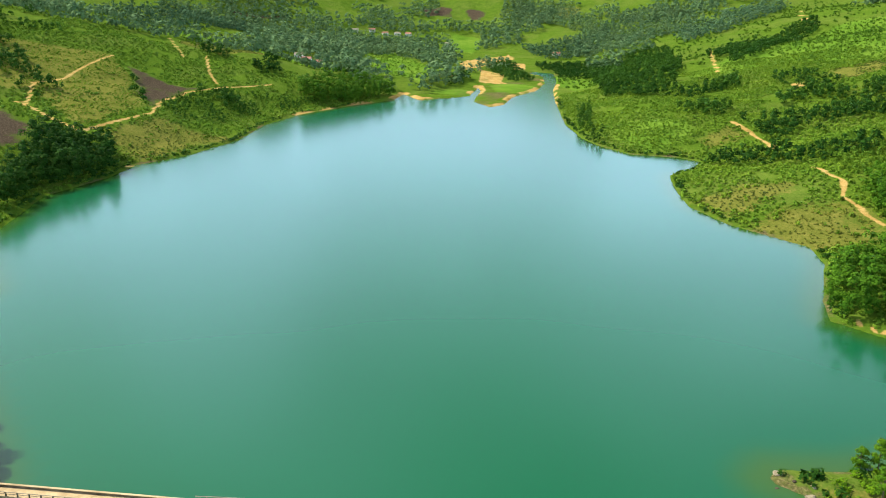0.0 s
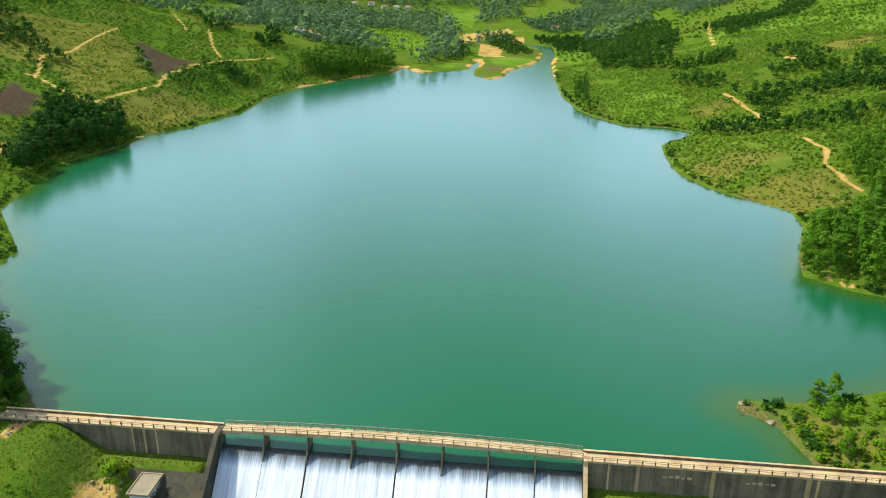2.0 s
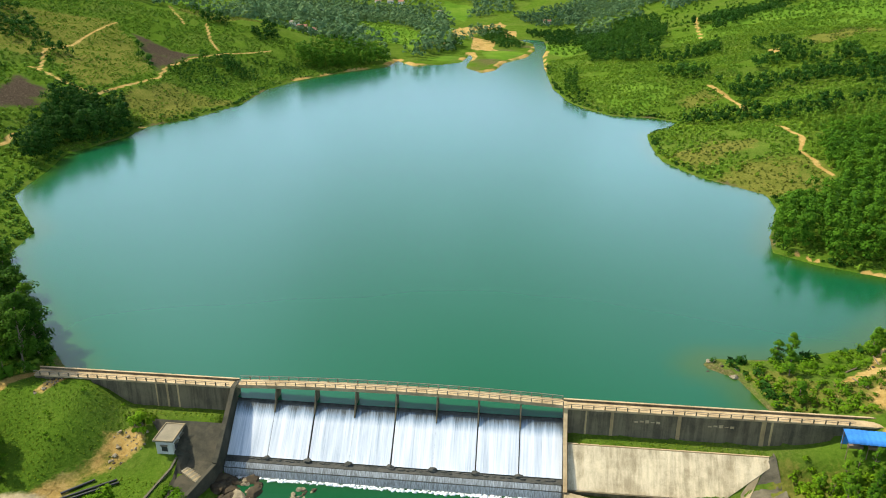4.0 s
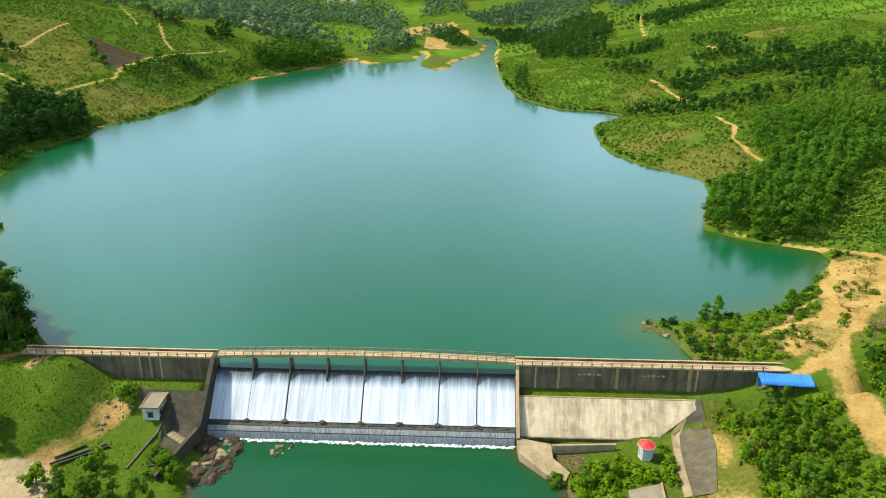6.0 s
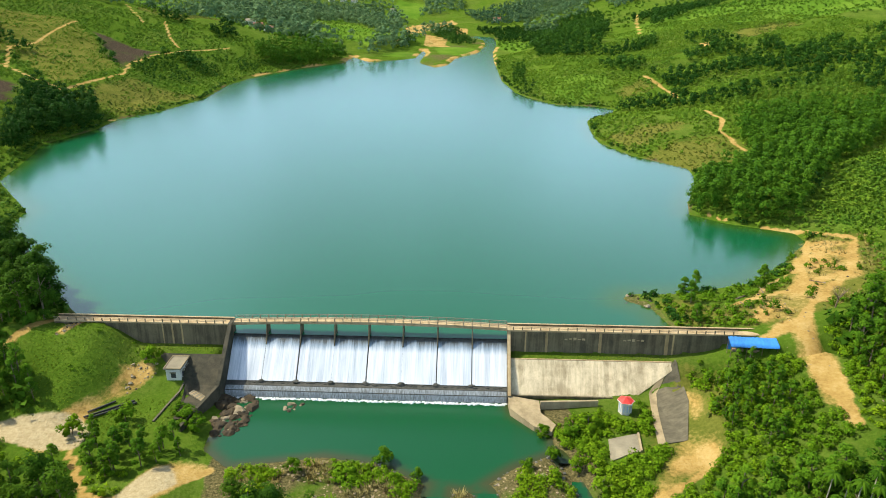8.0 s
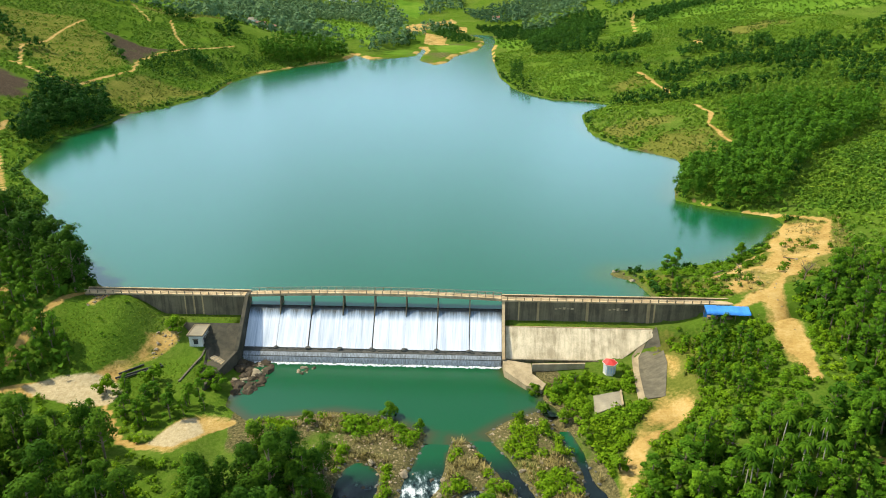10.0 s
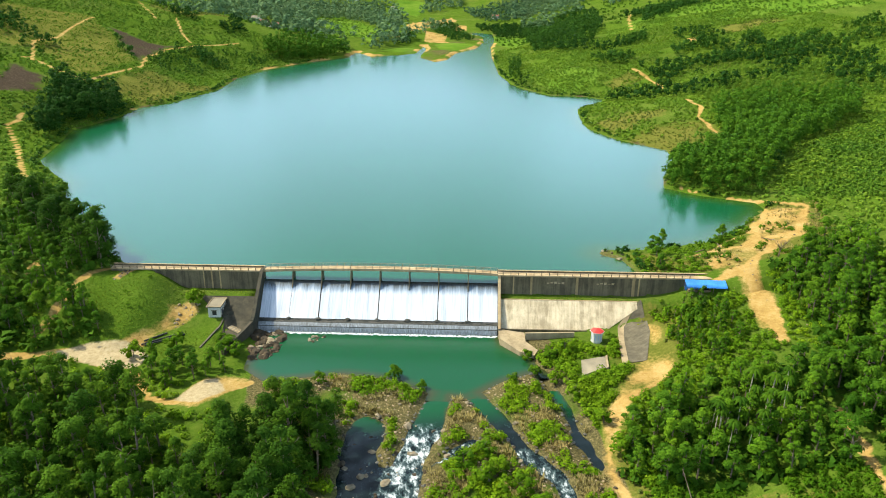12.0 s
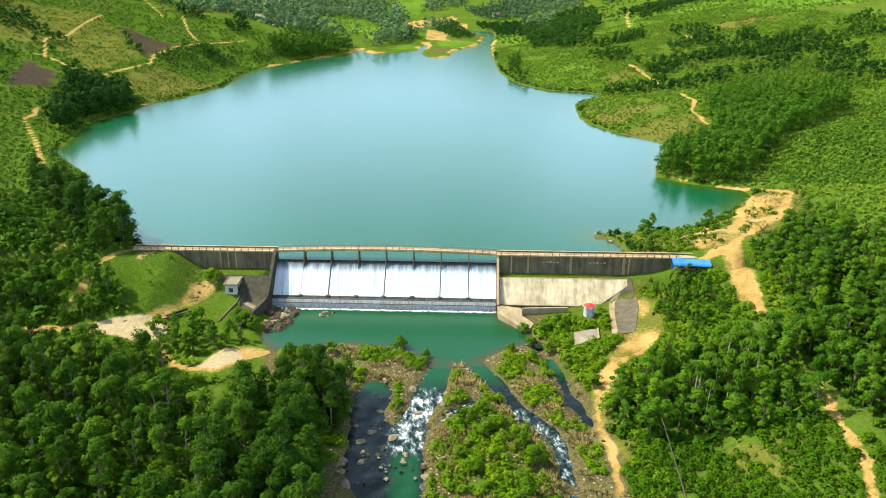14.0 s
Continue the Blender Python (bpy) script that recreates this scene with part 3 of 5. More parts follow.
# weir
weir = thing("spillway_weir", "dark wet concrete overflow weir under white water", "weir")
part("weir_body", prism([(2.2, -9), (2.2, -.9), (1.2, -.3), (.5, -.2), (-.1, -.32), (-.8, -.95), (-5.9, -6.0), (-7.0, -6.25), (-7.0, -6.7), (-7.7, -6.85), (-7.7, -9.4)], -24.05, 24.05, steps=24), WEIR, weir)
rng = random.Random(4)
for i in range(1, 8):
    u = -24 + BAY * i
    b = bmesh.new()
    bmesh.ops.create_icosphere(b, subdivisions=2, radius=.42, matrix=Matrix.Translation((u, -6.15, -6.0)) @ Matrix.Diagonal((1.5, 1, .9, 1)))
    for q in b.verts:
        q.co += Vector((rng.uniform(-.08, .08) for _ in range(3)))
    part("splash_block", b, WEIR, weir)
for i in range(46):
    u = -23.4 + i * 1.03 + rng.uniform(-.25, .25)
    b = bmesh.new()
    bmesh.ops.create_icosphere(b, subdivisions=1, radius=rng.uniform(.16, .34), matrix=Matrix.Translation((u, -6.35 + rng.uniform(-.15, .15), -6.1)) @ Matrix.Diagonal((1.8, .8, .7, 1)))
    part("toe_stone", b, WEIR, weir)
# falling water, bay by bay
DIVIDE = [.02, .03, .12, .005, .11, .005, .09, .08, .02]
for i in range(8):
    u0, u1 = -24 + BAY * i + DIVIDE[i], -24 + BAY * (i + 1) - DIVIDE[i + 1]
    nu, nv = 30, 26
    path = [(-.4, -.5), (-.95, -.98), (-5.75, -5.72), (-6.05, -5.98)]
    t = np.linspace(0, 1, nv)
    pv = np.interp(t, [0, .08, .95, 1], [p[0] for p in path])
    pz = np.interp(t, [0, .08, .95, 1], [p[1] for p in path])
    uu = np.linspace(u0, u1, nu)
    gu, gt = np.meshgrid(uu, np.arange(nv), indexing="ij")
    ruffle = .10 + .07 * wave(gu, gt * .03, .45, 31) * np.clip(gt / 8, .15, 1)
    top = .14 * wave(gu, gu * 0, .5, 33) * np.clip(1 - gt / 5, 0, 1)
    vv = np.stack([gu, pv[gt.astype(int)] - ruffle * .7 - top, pz[gt.astype(int)] + ruffle * .7 - top], -1).reshape(-1, 3)
    me = sheet("water_curtain", vv, grid_faces(nu, nv), FALL)
    ob = new("water_curtain", me)
    ob.matrix_basis = DAM
    tagged(ob, "white curtain of water sliding down the weir", "waterfall", "curtains of the spillway")
fr = bmesh.new()
for i in range(280):
    u = -23.9 + i * .171
    h = .12 + .14 * rng.random()
    bmesh.ops.create_icosphere(fr, subdivisions=1, radius=rng.uniform(.1, .24), matrix=Matrix.Translation((u, -8.25 + rng.uniform(-.35, .2), -7.99)) @ Matrix.Diagonal((rng.uniform(1.2, 2.2), rng.uniform(.8, 2.4), h, 1)))
foam = part("foam_line", fr, FOAM, None, smooth_shade=True)
foam.matrix_basis = DAM
tagged(foam, "white foam where the water meets the pool", "foam", kind="stuff")
me = sheet("thin_cascade", np.array([(u, v, z) for u in np.linspace(-23.9, 23.9, 120) for v, z in ((-7.05, -6.3), (-7.4, -6.6), (-7.8, -7.05), (-8.0, -8.05))]), grid_faces(120, 4),
           foam_material("thin broken water", (.12, .125, .12), (.5, .54, .57), (4, .4, .4), (.4, .75), 2.5))
ob = new("thin_cascade", me)
ob.matrix_basis = DAM
tagged(ob, "thin broken cascade over the weir's bottom step", "cascade")

# bridge over the spillway
bridge = thing("footbridge", "narrow arched concrete footbridge on thin piers over the spillway", "bridge")
for i in range(8):
    u0, u1 = -24 + BAY * i, -24 + BAY * (i + 1)
    b = bmesh.new()
    steps = 4
    prof = [(-.05, -.5), (.25, -.5), (.35, -.28), (1.2, -.28), (1.3, -.5), (1.6, -.5), (1.6, 0), (-.05, 0)]
    rings = []
    for k in range(steps + 1):
        u = u0 + .02 + (u1 - u0 - .04) * k / steps
        rings.append([b.verts.new((u, y, z + DECK + camber(u))) for y, z in prof])
    for ra, rb in zip(rings, rings[1:]):
        for j in range(len(prof)):
            b.faces.new((ra[j], ra[(j + 1) % 8], rb[(j + 1) % 8], rb[j]))
    b.faces.new(rings[0]), b.faces.new(rings[-1])
    bmesh.ops.recalc_face_normals(b, faces=b.faces)
    part("deck_span", b, CONCRETE_DECK, bridge)
for i in range(1, 8):
    u = -24 + BAY * i
    zt = DECK - .5 + camber(u)
    part("pier", prism([(1.5, zt), (1.5, -1.4), (-.1, -1.2), (-1.6, -1.75), (-1.55, -1.2), (-.9, .1), (-.15, zt)], u - .1, u + .1), CONCRETE_DARK, bridge)
POST = block(-.06, .06, -.06, .06, 0, .62, .012)
RAILS = plain("weathered rail concrete", (.3, .24, .16), .9, 0, .35, 2)
post_mesh = part("railing_post", POST, RAILS, bridge)
post_mesh.matrix_basis = pose(-23.9, .05, DECK)
for i in range(1, 33):
    u = -24 + 1.5 * i - .05
    again(post_mesh, pose(u, .05, DECK + camber(u)))
    again(post_mesh, pose(u, 1.52, DECK + camber(u)))
for i in range(16):
    u0, u1 = -24 + 3 * i, -24 + 3 * (i + 1)
    for v in (.05, 1.52):
        for h, w in ((.6, .05), (.32, .035)):
            part("rail", tube((u0, v, DECK + camber(u0) + h), (u1, v, DECK + camber(u1) + h), w, 6), RAILS, bridge)


def dam_wing(name, u0, u1, label, stripes, rail_to):
    d = thing(name, label, "dam wall")
    part("wall_body", prism([(1.1, -9), (1.1, DECK - .3), (-.45, DECK - .3), (-.5, -.5), (-.95, -9)], u0, u1, steps=12), CONCRETE_DARK, d, "dark weathered concrete face with run-off stains")
    part("deck_slab", block(u0, u1, -.62, 1.2, DECK - .297, DECK, .04), CONCRETE_DECK, d, "sun-bleached walkway slab")
    part("parapet", block(u0, u1, 1.02, 1.24, DECK + .003, DECK + .33, .03), CONCRETE_DARK, d, "low dark upstream parapet")
    part("parapet_cap", block(u0, u1, .98, 1.28, DECK + .333, DECK + .4, .015), CONCRETE_DECK, d)
    for s, w in stripes:
        part("stain_pilaster", prism([(-.3, DECK - .302), (-.49, DECK - .302), (-.55, -.5), (-.9, -6.8), (-.5, -6.8)], s - w, s + w), CONCRETE_WARM, d, "ochre stained pilaster")
    p = None
    u = u0 + 1
    while u < rail_to:
        m = pose(u, -.54, DECK)
        if p is None:
            p = part("railing_post", block(-.07, .07, -.07, .07, 0, .6, .012), CONCRETE_DARK, d)
            p.matrix_basis = m
        else:
            again(p, m)
        u += 1.55
    part("rail", tube((u0, -.54, DECK + .6), (rail_to, -.54, DECK + .6), .05, 6), RAILS, d)
    part("rail", tube((u0, -.54, DECK + .33), (rail_to, -.54, DECK + .33), .035, 6), RAILS, d)
    return d


dam_wing("dam_wall", -56, -24.05, "concrete dam wall with railed walkway beside a grassy mound", [(-33.2, .12), (-34.9, .16), (-36.6, .1)], -25)
wing = dam_wing("dam_wall", 24.05, 66, "long concrete dam wall with ochre stains and railed walkway", [(27.2, .12), (30.8, .22), (40.0, .26), (51.3, .3), (52.4, .14)], 63)
part("parapet_end", block(66, 71.5, 1.02, 1.24, DECK - .4, DECK + .4, .03), CONCRETE_DARK, wing)
part("deck_end", block(66.003, 71.2, -.5, 1.015, DECK - .9, DECK - .02, .04), CONCRETE_DECK, wing, "sun-bleached walkway end")
for s in (35.5, 45.5):
    b = bmesh.new()
    for k in range(5):
        box(b, s - 1.6 + k * .75, s - 1.1 + k * .75, -.56, -.5, .2 + .1 * (k % 2), .42 + .12 * (k % 3), 0)
    part("patch", b, CONCRETE_DECK, wing, "pale flaking patches of plaster")

# walls that hold the spillway between them
t = thing("training_wall", "dark mossy masonry training wall beside the falling water", "retaining wall")
part("wall_body", prism([(1.1, DECK - .01), (-.7, DECK - .01), (-4.2, -.9), (-8.5, -4.3), (-9.5, -4.9), (-9.5, -9.5), (1.1, -9.5)], -24.6, -24.06, steps=1), STONE_DARK, t)
part("coping", prism([(1.1, DECK + .12), (-.75, DECK + .12), (-4.25, -.75), (-8.5, -4.15), (-9.5, -4.75), (-9.5, -4.9), (-8.5, -4.3), (-4.2, -.9), (-.7, DECK - .01), (1.1, DECK - .01)], -24.68, -24.0), STONE_DARK, t)
b = bmesh.new()
lo = [(-24.06, -9.45), (-26.8, -19.5), (-27.3, -19.3), (-24.6, -9.45)]
bot = [b.verts.new((x, y, -9.6)) for x, y in lo]
top = [b.verts.new((x, y, -4.9 if i in (0, 3) else -6.1)) for i, (x, y) in enumerate(lo)]
b.faces.new(bot[::-1]), b.faces.new(top)
for i in range(4):
    j = (i + 1) % 4
    b.faces.new((bot[i], bot[j], top[j], top[i]))
part("wing", b, STONE_DARK, t)
t = thing("training_wall", "thin pale concrete training wall beside the sloping slab", "retaining wall")
part("wall_body", prism([(1.1, DECK - .01), (-.75, DECK - .01), (-.75, 1.2), (-3.0, -1.6), (-7.9, -5.6), (-8.6, -6.1), (-8.6, -9.5), (1.1, -9.5)], 24.06, 24.5), CONCRETE_DARK, t)
part("coping", prism([(1.1, DECK + .08), (-.8, DECK + .08), (-.8, 1.25), (-3.0, -1.5), (-7.9, -5.5), (-8.65, -6.0), (-8.65, -6.1), (-7.9, -5.6), (-3.0, -1.6), (-.75, 1.2), (-.75, DECK - .01), (1.1, DECK - .01)], 24.02, 24.56), CONCRETE_DECK, t)

# pale slab below the wall, cast in panels
slab = thing("slope_slab", "pale streaked concrete slope cast in panels", "concrete slope")
n_panels = 12
for i in range(n_panels):
    u0 = 24.7 + i * 2.25
    u1 = u0 + 2.238
    e0 = 0 if i < n_panels - 3 else (i - (n_panels - 3)) * 1.15
    e1 = e0 if i < n_panels - 3 else e0 + 1.15
    b = bmesh.new()
    f = lambda k: -2.45 - (k - 3.0) * .99
    a0, a1 = 7.4 - e0, 7.4 - e1
    pts = [(u0, -3.0, f(3.0)), (u1, -3.0, f(3.0)), (u1, -a1, f(a1)), (u0, -a0, f(a0))]
    up = [b.verts.new((x, y - .1, z + .12)) for x, y, z in pts]
    dn = [b.verts.new((x, y + .1, z - .35)) for x, y, z in pts]
    b.faces.new(up[::-1]), b.faces.new(dn)
    for k in range(4):
        b.faces.new((up[k], up[(k + 1) % 4], dn[(k + 1) % 4], dn[k]))
    bmesh.ops.recalc_face_normals(b, faces=b.faces)
    part("panel", b, CONCRETE_PALE, slab)
part("top_kerb", block(24.6, 51.8, -3.05, -2.8, -2.6, -2.22, .03), CONCRETE_DECK, slab)
part("bottom_kerb", block(24.6, 41.5, -7.75, -7.45, -7.1, -6.5, .03), CONCRETE_DARK, slab)

# ---- things round the dam ----
WHITE = plain("whitewashed plaster", (.62, .6, .53), .85, 0, .25, 1.5)
GREY_ROOF = plain("weathered grey roof slab", (.25, .215, .145), .9, 0, .4, 1.2)
RED_ROOF = plain("red painted roof", (.6, .04, .03), .5, 0, .25, 2)
BLUE_PANEL = plain("pale blue shutters", (.35, .45, .6), .6, 0, .2, 2)
BLUE_TARP = plain("bright blue tarpaulin", (.05, .27, .78), .45, 0, .5, 1.0, .06)
PIPE = plain("black plastic pipe", (.02, .02, .022), .4, 0, .3, 2)
DARK_OPEN = plain("dark window opening", (.03, .03, .035), .4, 0, .3, 2)
ROCK = concrete("brown river rock", (.085, .056, .024), (.022, .017, .009), .3, (1, 1, 1))
ROCK_PALE = concrete("pale river stone", (.34, .28, .18), (.14, .11, .065), .3, (1, 1, 1))
GREY_STONE = concrete("grey stone revetment", (.15, .128, .08), (.05, .044, .026), .55, (.5, 1.4, .5))
WOOD = plain("weathered wood", (.2, .14, .09), .9, 0, .35, 3)
TILE_ROOF = plain("brown tiled roof", (.3, .13, .08), .8, 0, .3, .6)


def ground_at(x, y):
    return float(land_height(np.array([x]), np.array([y]))[0])


def draped(name, pts, lift, material, parent, cuts=7, label=""):
    """A thin slab that follows the ground inside a plan outline."""
    b = bmesh.new()
    f = b.faces.new([b.verts.new((x, y, 0)) for x, y in pts])
    if f.normal.z < 0:
        f.normal_flip()
    bmesh.ops.triangulate(b, faces=b.faces)
    bmesh.ops.subdivide_edges(b, edges=b.edges, cuts=cuts, use_grid_fill=True)
    vs = list(b.verts)
    hs = land_height(np.array([v.co.x for v in vs]), np.array([v.co.y for v in vs]))
    for v, h in zip(vs, hs):
        v.co.z = h + lift
    edge = [e for e in b.edges if e.is_boundary]
    r = bmesh.ops.extrude_edge_only(b, edges=edge)
    for v in r["geom"]:
        if isinstance(v, bmesh.types.BMVert):
            v.co.z -= lift + .5
    bmesh.ops.recalc_face_normals(b, faces=b.faces)
    return part(name, b, material, parent, label)


t = thing("stone_revetment", "grey stone-faced slope with pale mortar edges", "stone slope", Matrix())
draped("facing", [(51.3, -11.4), (51.2, -14.5), (50, -20), (46.3, -28), (42.9, -28), (45.3, -19.5), (46.7, -15.4)], .13, GREY_STONE, t)
draped("edge_strip", [(50.6, -11.7), (46.7, -15.4), (45.3, -19.5), (42.9, -28), (41.7, -28), (44.2, -19.6), (45.7, -14.8)], .17, CONCRETE_TAN, t, 5, "pale crumbling mortar edge")
t = thing("concrete_platform", "small square grey concrete platform in the grass", "platform", Matrix())
draped("slab", [(35, -25.2), (39.8, -24.6), (38.4, -29.3), (33.7, -29.9)], .18, GREY_ROOF, t, 4)
draped("kerb", [(39.8, -24.6), (40.1, -24.6), (38.7, -29.3), (38.4, -29.3)], .38, CONCRETE_TAN, t, 4)
t = thing("slope_apron", "dark mossy concrete apron beside the white hut", "concrete slope", Matrix())
draped("slab", [(-36.5, 3.0), (-25.6, 1.1), (-26.3, -4), (-28, -10.5), (-31.6, -11.5), (-31.2, -3), (-34, 0)], .18, STONE_DARK, t, 7)
draped("kerb", [(-31.3, -3), (-31.6, -3), (-34.6, -12), (-34.3, -12.1)], .25, GREY_STONE, t, 5, "grey concrete kerb beside the apron")
t = thing("stairs", "concrete steps down the dark apron", "stairs", Matrix())
for i in range(10):
    x, y = -30.0 + i * .28, -4.0 - i * .22
    z = max(ground_at(x, y), ground_at(x + .3, y - .3)) + .25
    s = part("step", block(-.18, .18, -.75, .75, -.5, .06, .015), CONCRETE_TAN if i % 2 else GREY_ROOF, t)
    s.matrix_basis = pose(x, y, z, 0, 0, -38)

# wing wall of the pool
t = thing("wing_wall", "pale concrete wing wall at the corner of the pool", "retaining wall", Matrix())
b = bmesh.new()
ring = [(22.3, -12.2), (22.0, -15.5), (24.8, -20), (27.2, -21.6), (28.2, -20.4), (26.5, -17.5), (27, -14.5)]
lows = [b.verts.new((x, y, -9.6)) for x, y in ring]
tops = [b.verts.new((x, y, z)) for (x, y), z in zip(ring, (-6.3, -6.6, -7.1, -7.2, -6.8, -6.4, -6.2))]
b.faces.new(tops[::-1])
for i in range(len(ring)):
    j = (i + 1) % len(ring)
    b.faces.new((lows[i], lows[j], tops[j], tops[i]))
bmesh.ops.recalc_face_normals(b, faces=b.faces)
part("wall_body", b, CONCRETE_TAN, t)
w = part("low_wall", block(0, 9.5, -.2, .2, -1.2, .35, .03), CONCRETE_TAN, t)
w.matrix_basis = pose(27, -15.2, -6.2, 0, 0, -6)

# gauge hut
hut = thing("pump_hut", "small white flat-roofed hut with dark windows", "hut", pose(-32.9, -.35, -5.7, 0, 0, -9))
part("walls", block(-1.25, 1.25, -1.85, 1.85, -1.2, 2.75, .03), WHITE, hut)
part("roof_slab", block(-1.5, 1.5, -2.15, 2.15, 2.75, 2.93, .03), GREY_ROOF, hut, "overhanging grey roof slab")
for x0, x1, y0, y1 in ((-1.5, 1.5, -2.15, -2.0), (-1.5, 1.5, 2.0, 2.15), (-1.5, -1.35, -2.0, 2.0), (1.35, 1.5, -2.0, 2.0)):
    part("roof_rim", block(x0, x1, y0, y1, 2.933, 3.06, .02), CONCRETE_TAN, hut)
for x, y, turn in ((0, -1.853, 0), (1.253, -.85, 90), (1.253, .8, 90)):
    win = part("window", block(-.42, .42, -.05, .05, 0, .95, .01), DARK_OPEN, hut, "dark barred window")
    win.matrix_basis = pose(x, y, 1.05, 0, 0, turn)
    s = part("sill", block(-.5, .5, -.1, .06, -.1, -.01, .01), WHITE, win)
    s = part("hood", block(-.52, .52, -.3, .05, 1.02, 1.1, .01), GREY_ROOF, win)

# six-sided booth
booth = thing("valve_booth", "six-sided white booth with red roof on the grass", "booth", pose(40.1, -18.6, ground_at(40.1, -18.6) - .05, 0, 0, 12) @ Matrix.Scale(.9, 4))
b = bmesh.new()
bmesh.ops.create_cone(b, cap_ends=True, segments=6, radius1=1.2, radius2=1.2, depth=2.6, matrix=Matrix.Translation((0, 0, 1.1)))
part("walls", b, WHITE, booth)
b = bmesh.new()
bmesh.ops.create_cone(b, cap_ends=True, segments=6, radius1=1.55, radius2=1.55, depth=.14, matrix=Matrix.Translation((0, 0, 2.47)))
part("eaves", b, WHITE, booth)
b = bmesh.new()
bmesh.ops.create_cone(b, cap_ends=True, segments=6, radius1=1.5, radius2=.06, depth=.62, matrix=Matrix.Translation((0, 0, 2.86)))
part("roof", b, RED_ROOF, booth, "red six-sided roof")
for k in range(6):
    a = radians(60 * k + 30)
    b = bmesh.new()
    box(b, -.34, .34, -.04, .04, .35, 1.5, .01)
    bmesh.ops.create_cone(b, cap_ends=True, segments=14, radius1=.34, radius2=.34, depth=.08, matrix=Matrix.Translation((0, 0, 1.5)) @ Matrix.Rotation(radians(90), 4, "X"))
    s = part("arched_panel", b, BLUE_PANEL, booth, "pale blue arched panel")
    s.matrix_basis = Matrix.Rotation(a, 4, "Z") @ pose(1.055, 0, .2, 0, 0, 90)

# tarpaulin shelter at the end of the dam
shelter = thing("tarpaulin_shelter", "low shelter roofed with bright blue ribbed tarpaulin", "shelter", pose(63.0, -14.6, ground_at(63, -14.8) + .15, 0, 0, -13))
n = 40
tv = np.array([(x, y, 1.75 + .22 * y + .03 * math.sin(x * 9) + .02 * math.sin(x * 1.9)) for x in np.linspace(-3.9, 3.9, n) for y in (-1.1, -1.0, -.4, .3, 1.1)])
tv[::5, 2] -= .3
ob = new("tarpaulin", sheet("tarpaulin", tv, grid_faces(n, 5), BLUE_TARP, False))
ob.parent = shelter
for x in (-3.7, -1.2, 1.3, 3.7):
    for y, h in ((-.9, 1.45), (.95, 1.9)):
        part("post", tube((x, y, -1.5), (x, y, h), .05, 6), WOOD, shelter)
for x in (-2.4, .2, 2.6):
    part("bench", block(x - .9, x + .9, -.3, .3, -.1, .35, .03), WOOD, shelter)
part("back_sheet", block(-3.8, 3.8, 1.0, 1.04, -.4, 1.85, .0), BLUE_TARP, shelter)

# pipes laid out on the grass
for x0, y0, x1, y1 in ((-45.6, -9.6, -38.6, -6.3), (-44.9, -9.9, -38.2, -6.8), (-45.4, -8.3, -41.6, -6.2)):
    z0, z1 = ground_at(x0, y0) + .22, ground_at(x1, y1) + .22
    zm = ground_at((x0 + x1) / 2, (y0 + y1) / 2) + .22
    lift = max(0, zm - (z0 + z1) / 2)
    ob = part("water_pipe", tube((x0, y0, z0 + lift), (x1, y1, z1 + lift), .17, 10), PIPE, None)
    tagged(ob, "long black plastic pipe lying on the grass", "pipe", "pipes on the grass")


def rock_mesh(seed, flat=.65):
    b = bmesh.new()
    bmesh.ops.create_icosphere(b, subdivisions=2, radius=1)
    for v in b.verts:
        k = 1 + .42 * noise.noise(v.co * 1.2 + Vector((seed * 7.3, 0, 0))) + .16 * noise.noise(v.co * 3.5 + Vector((0, seed, 0)))
        v.co = Vector((v.co.x * k * 1.15, v.co.y * k, v.co.z * k * flat))
    me = bpy.data.meshes.new("boulder")
    b.to_mesh(me)
    b.free()
    return me


rocks_brown = [rock_mesh(k) for k in range(4)]
rocks_pale = [rock_mesh(k + 10) for k in range(4)]
for me in rocks_brown:
    me.materials.append(ROCK)
for me in rocks_pale:
    me.materials.append(ROCK_PALE)


def rocks(count, x0, x1, y0, y1, lo, hi, pale, label, group, seed, level=None, keep=None, name="stone"):
    r = random.Random(seed)
    while count:
        x, y = r.uniform(x0, x1), r.uniform(y0, y1)
        if keep and not keep(x, y):
            continue
        count -= 1
        s = lo + (hi - lo) * r.random() ** 2.2
        o = new(name, r.choice(rocks_pale if r.random() < pale else rocks_brown))
        z = ground_at(x, y)
        o.matrix_basis = pose(x, y, max(z, level - .15 * s) if level else z + .1 * s, r.uniform(-20, 20), r.uniform(-20, 20), r.uniform(0, 360)) @ Matrix.Diagonal((s, s * r.uniform(.7, 1.1), s * r.uniform(.7, 1.2), 1))
        tagged(o, label, "rock", group)


rocks(130, -25.5, -13.5, -15, -4.6, .14, 1.25, .2, "brown boulder at the foot of the spillway", "boulders below the weir", 1, -8.0, lambda x, y: (x + 25.5) * .75 + (-5 - y) * .15 < 5 and dam_uv(x, y)[1] < -8.3, "boulder")
rocks(14, -15, -11.5, -9.5, -7.5, .2, .5, .4, "small stone in the shallow edge of the pool", "stones in the pool", 2, -8.0, lambda x, y: dam_uv(x, y)[1] < -9)
rocks(130, -10, 9, -62, -36, .14, .8, .55, "wet boulder among the white rapids", "boulders in the rapids", 3, -8.5, None, "boulder")
rocks(60, -20, 27, -44, -23, .12, .5, .6, "stone on the gravel bar below the pool", "stones of the gravel bars", 5, None, lambda x, y: -7.8 < ground_at(x, y) < -6.4)
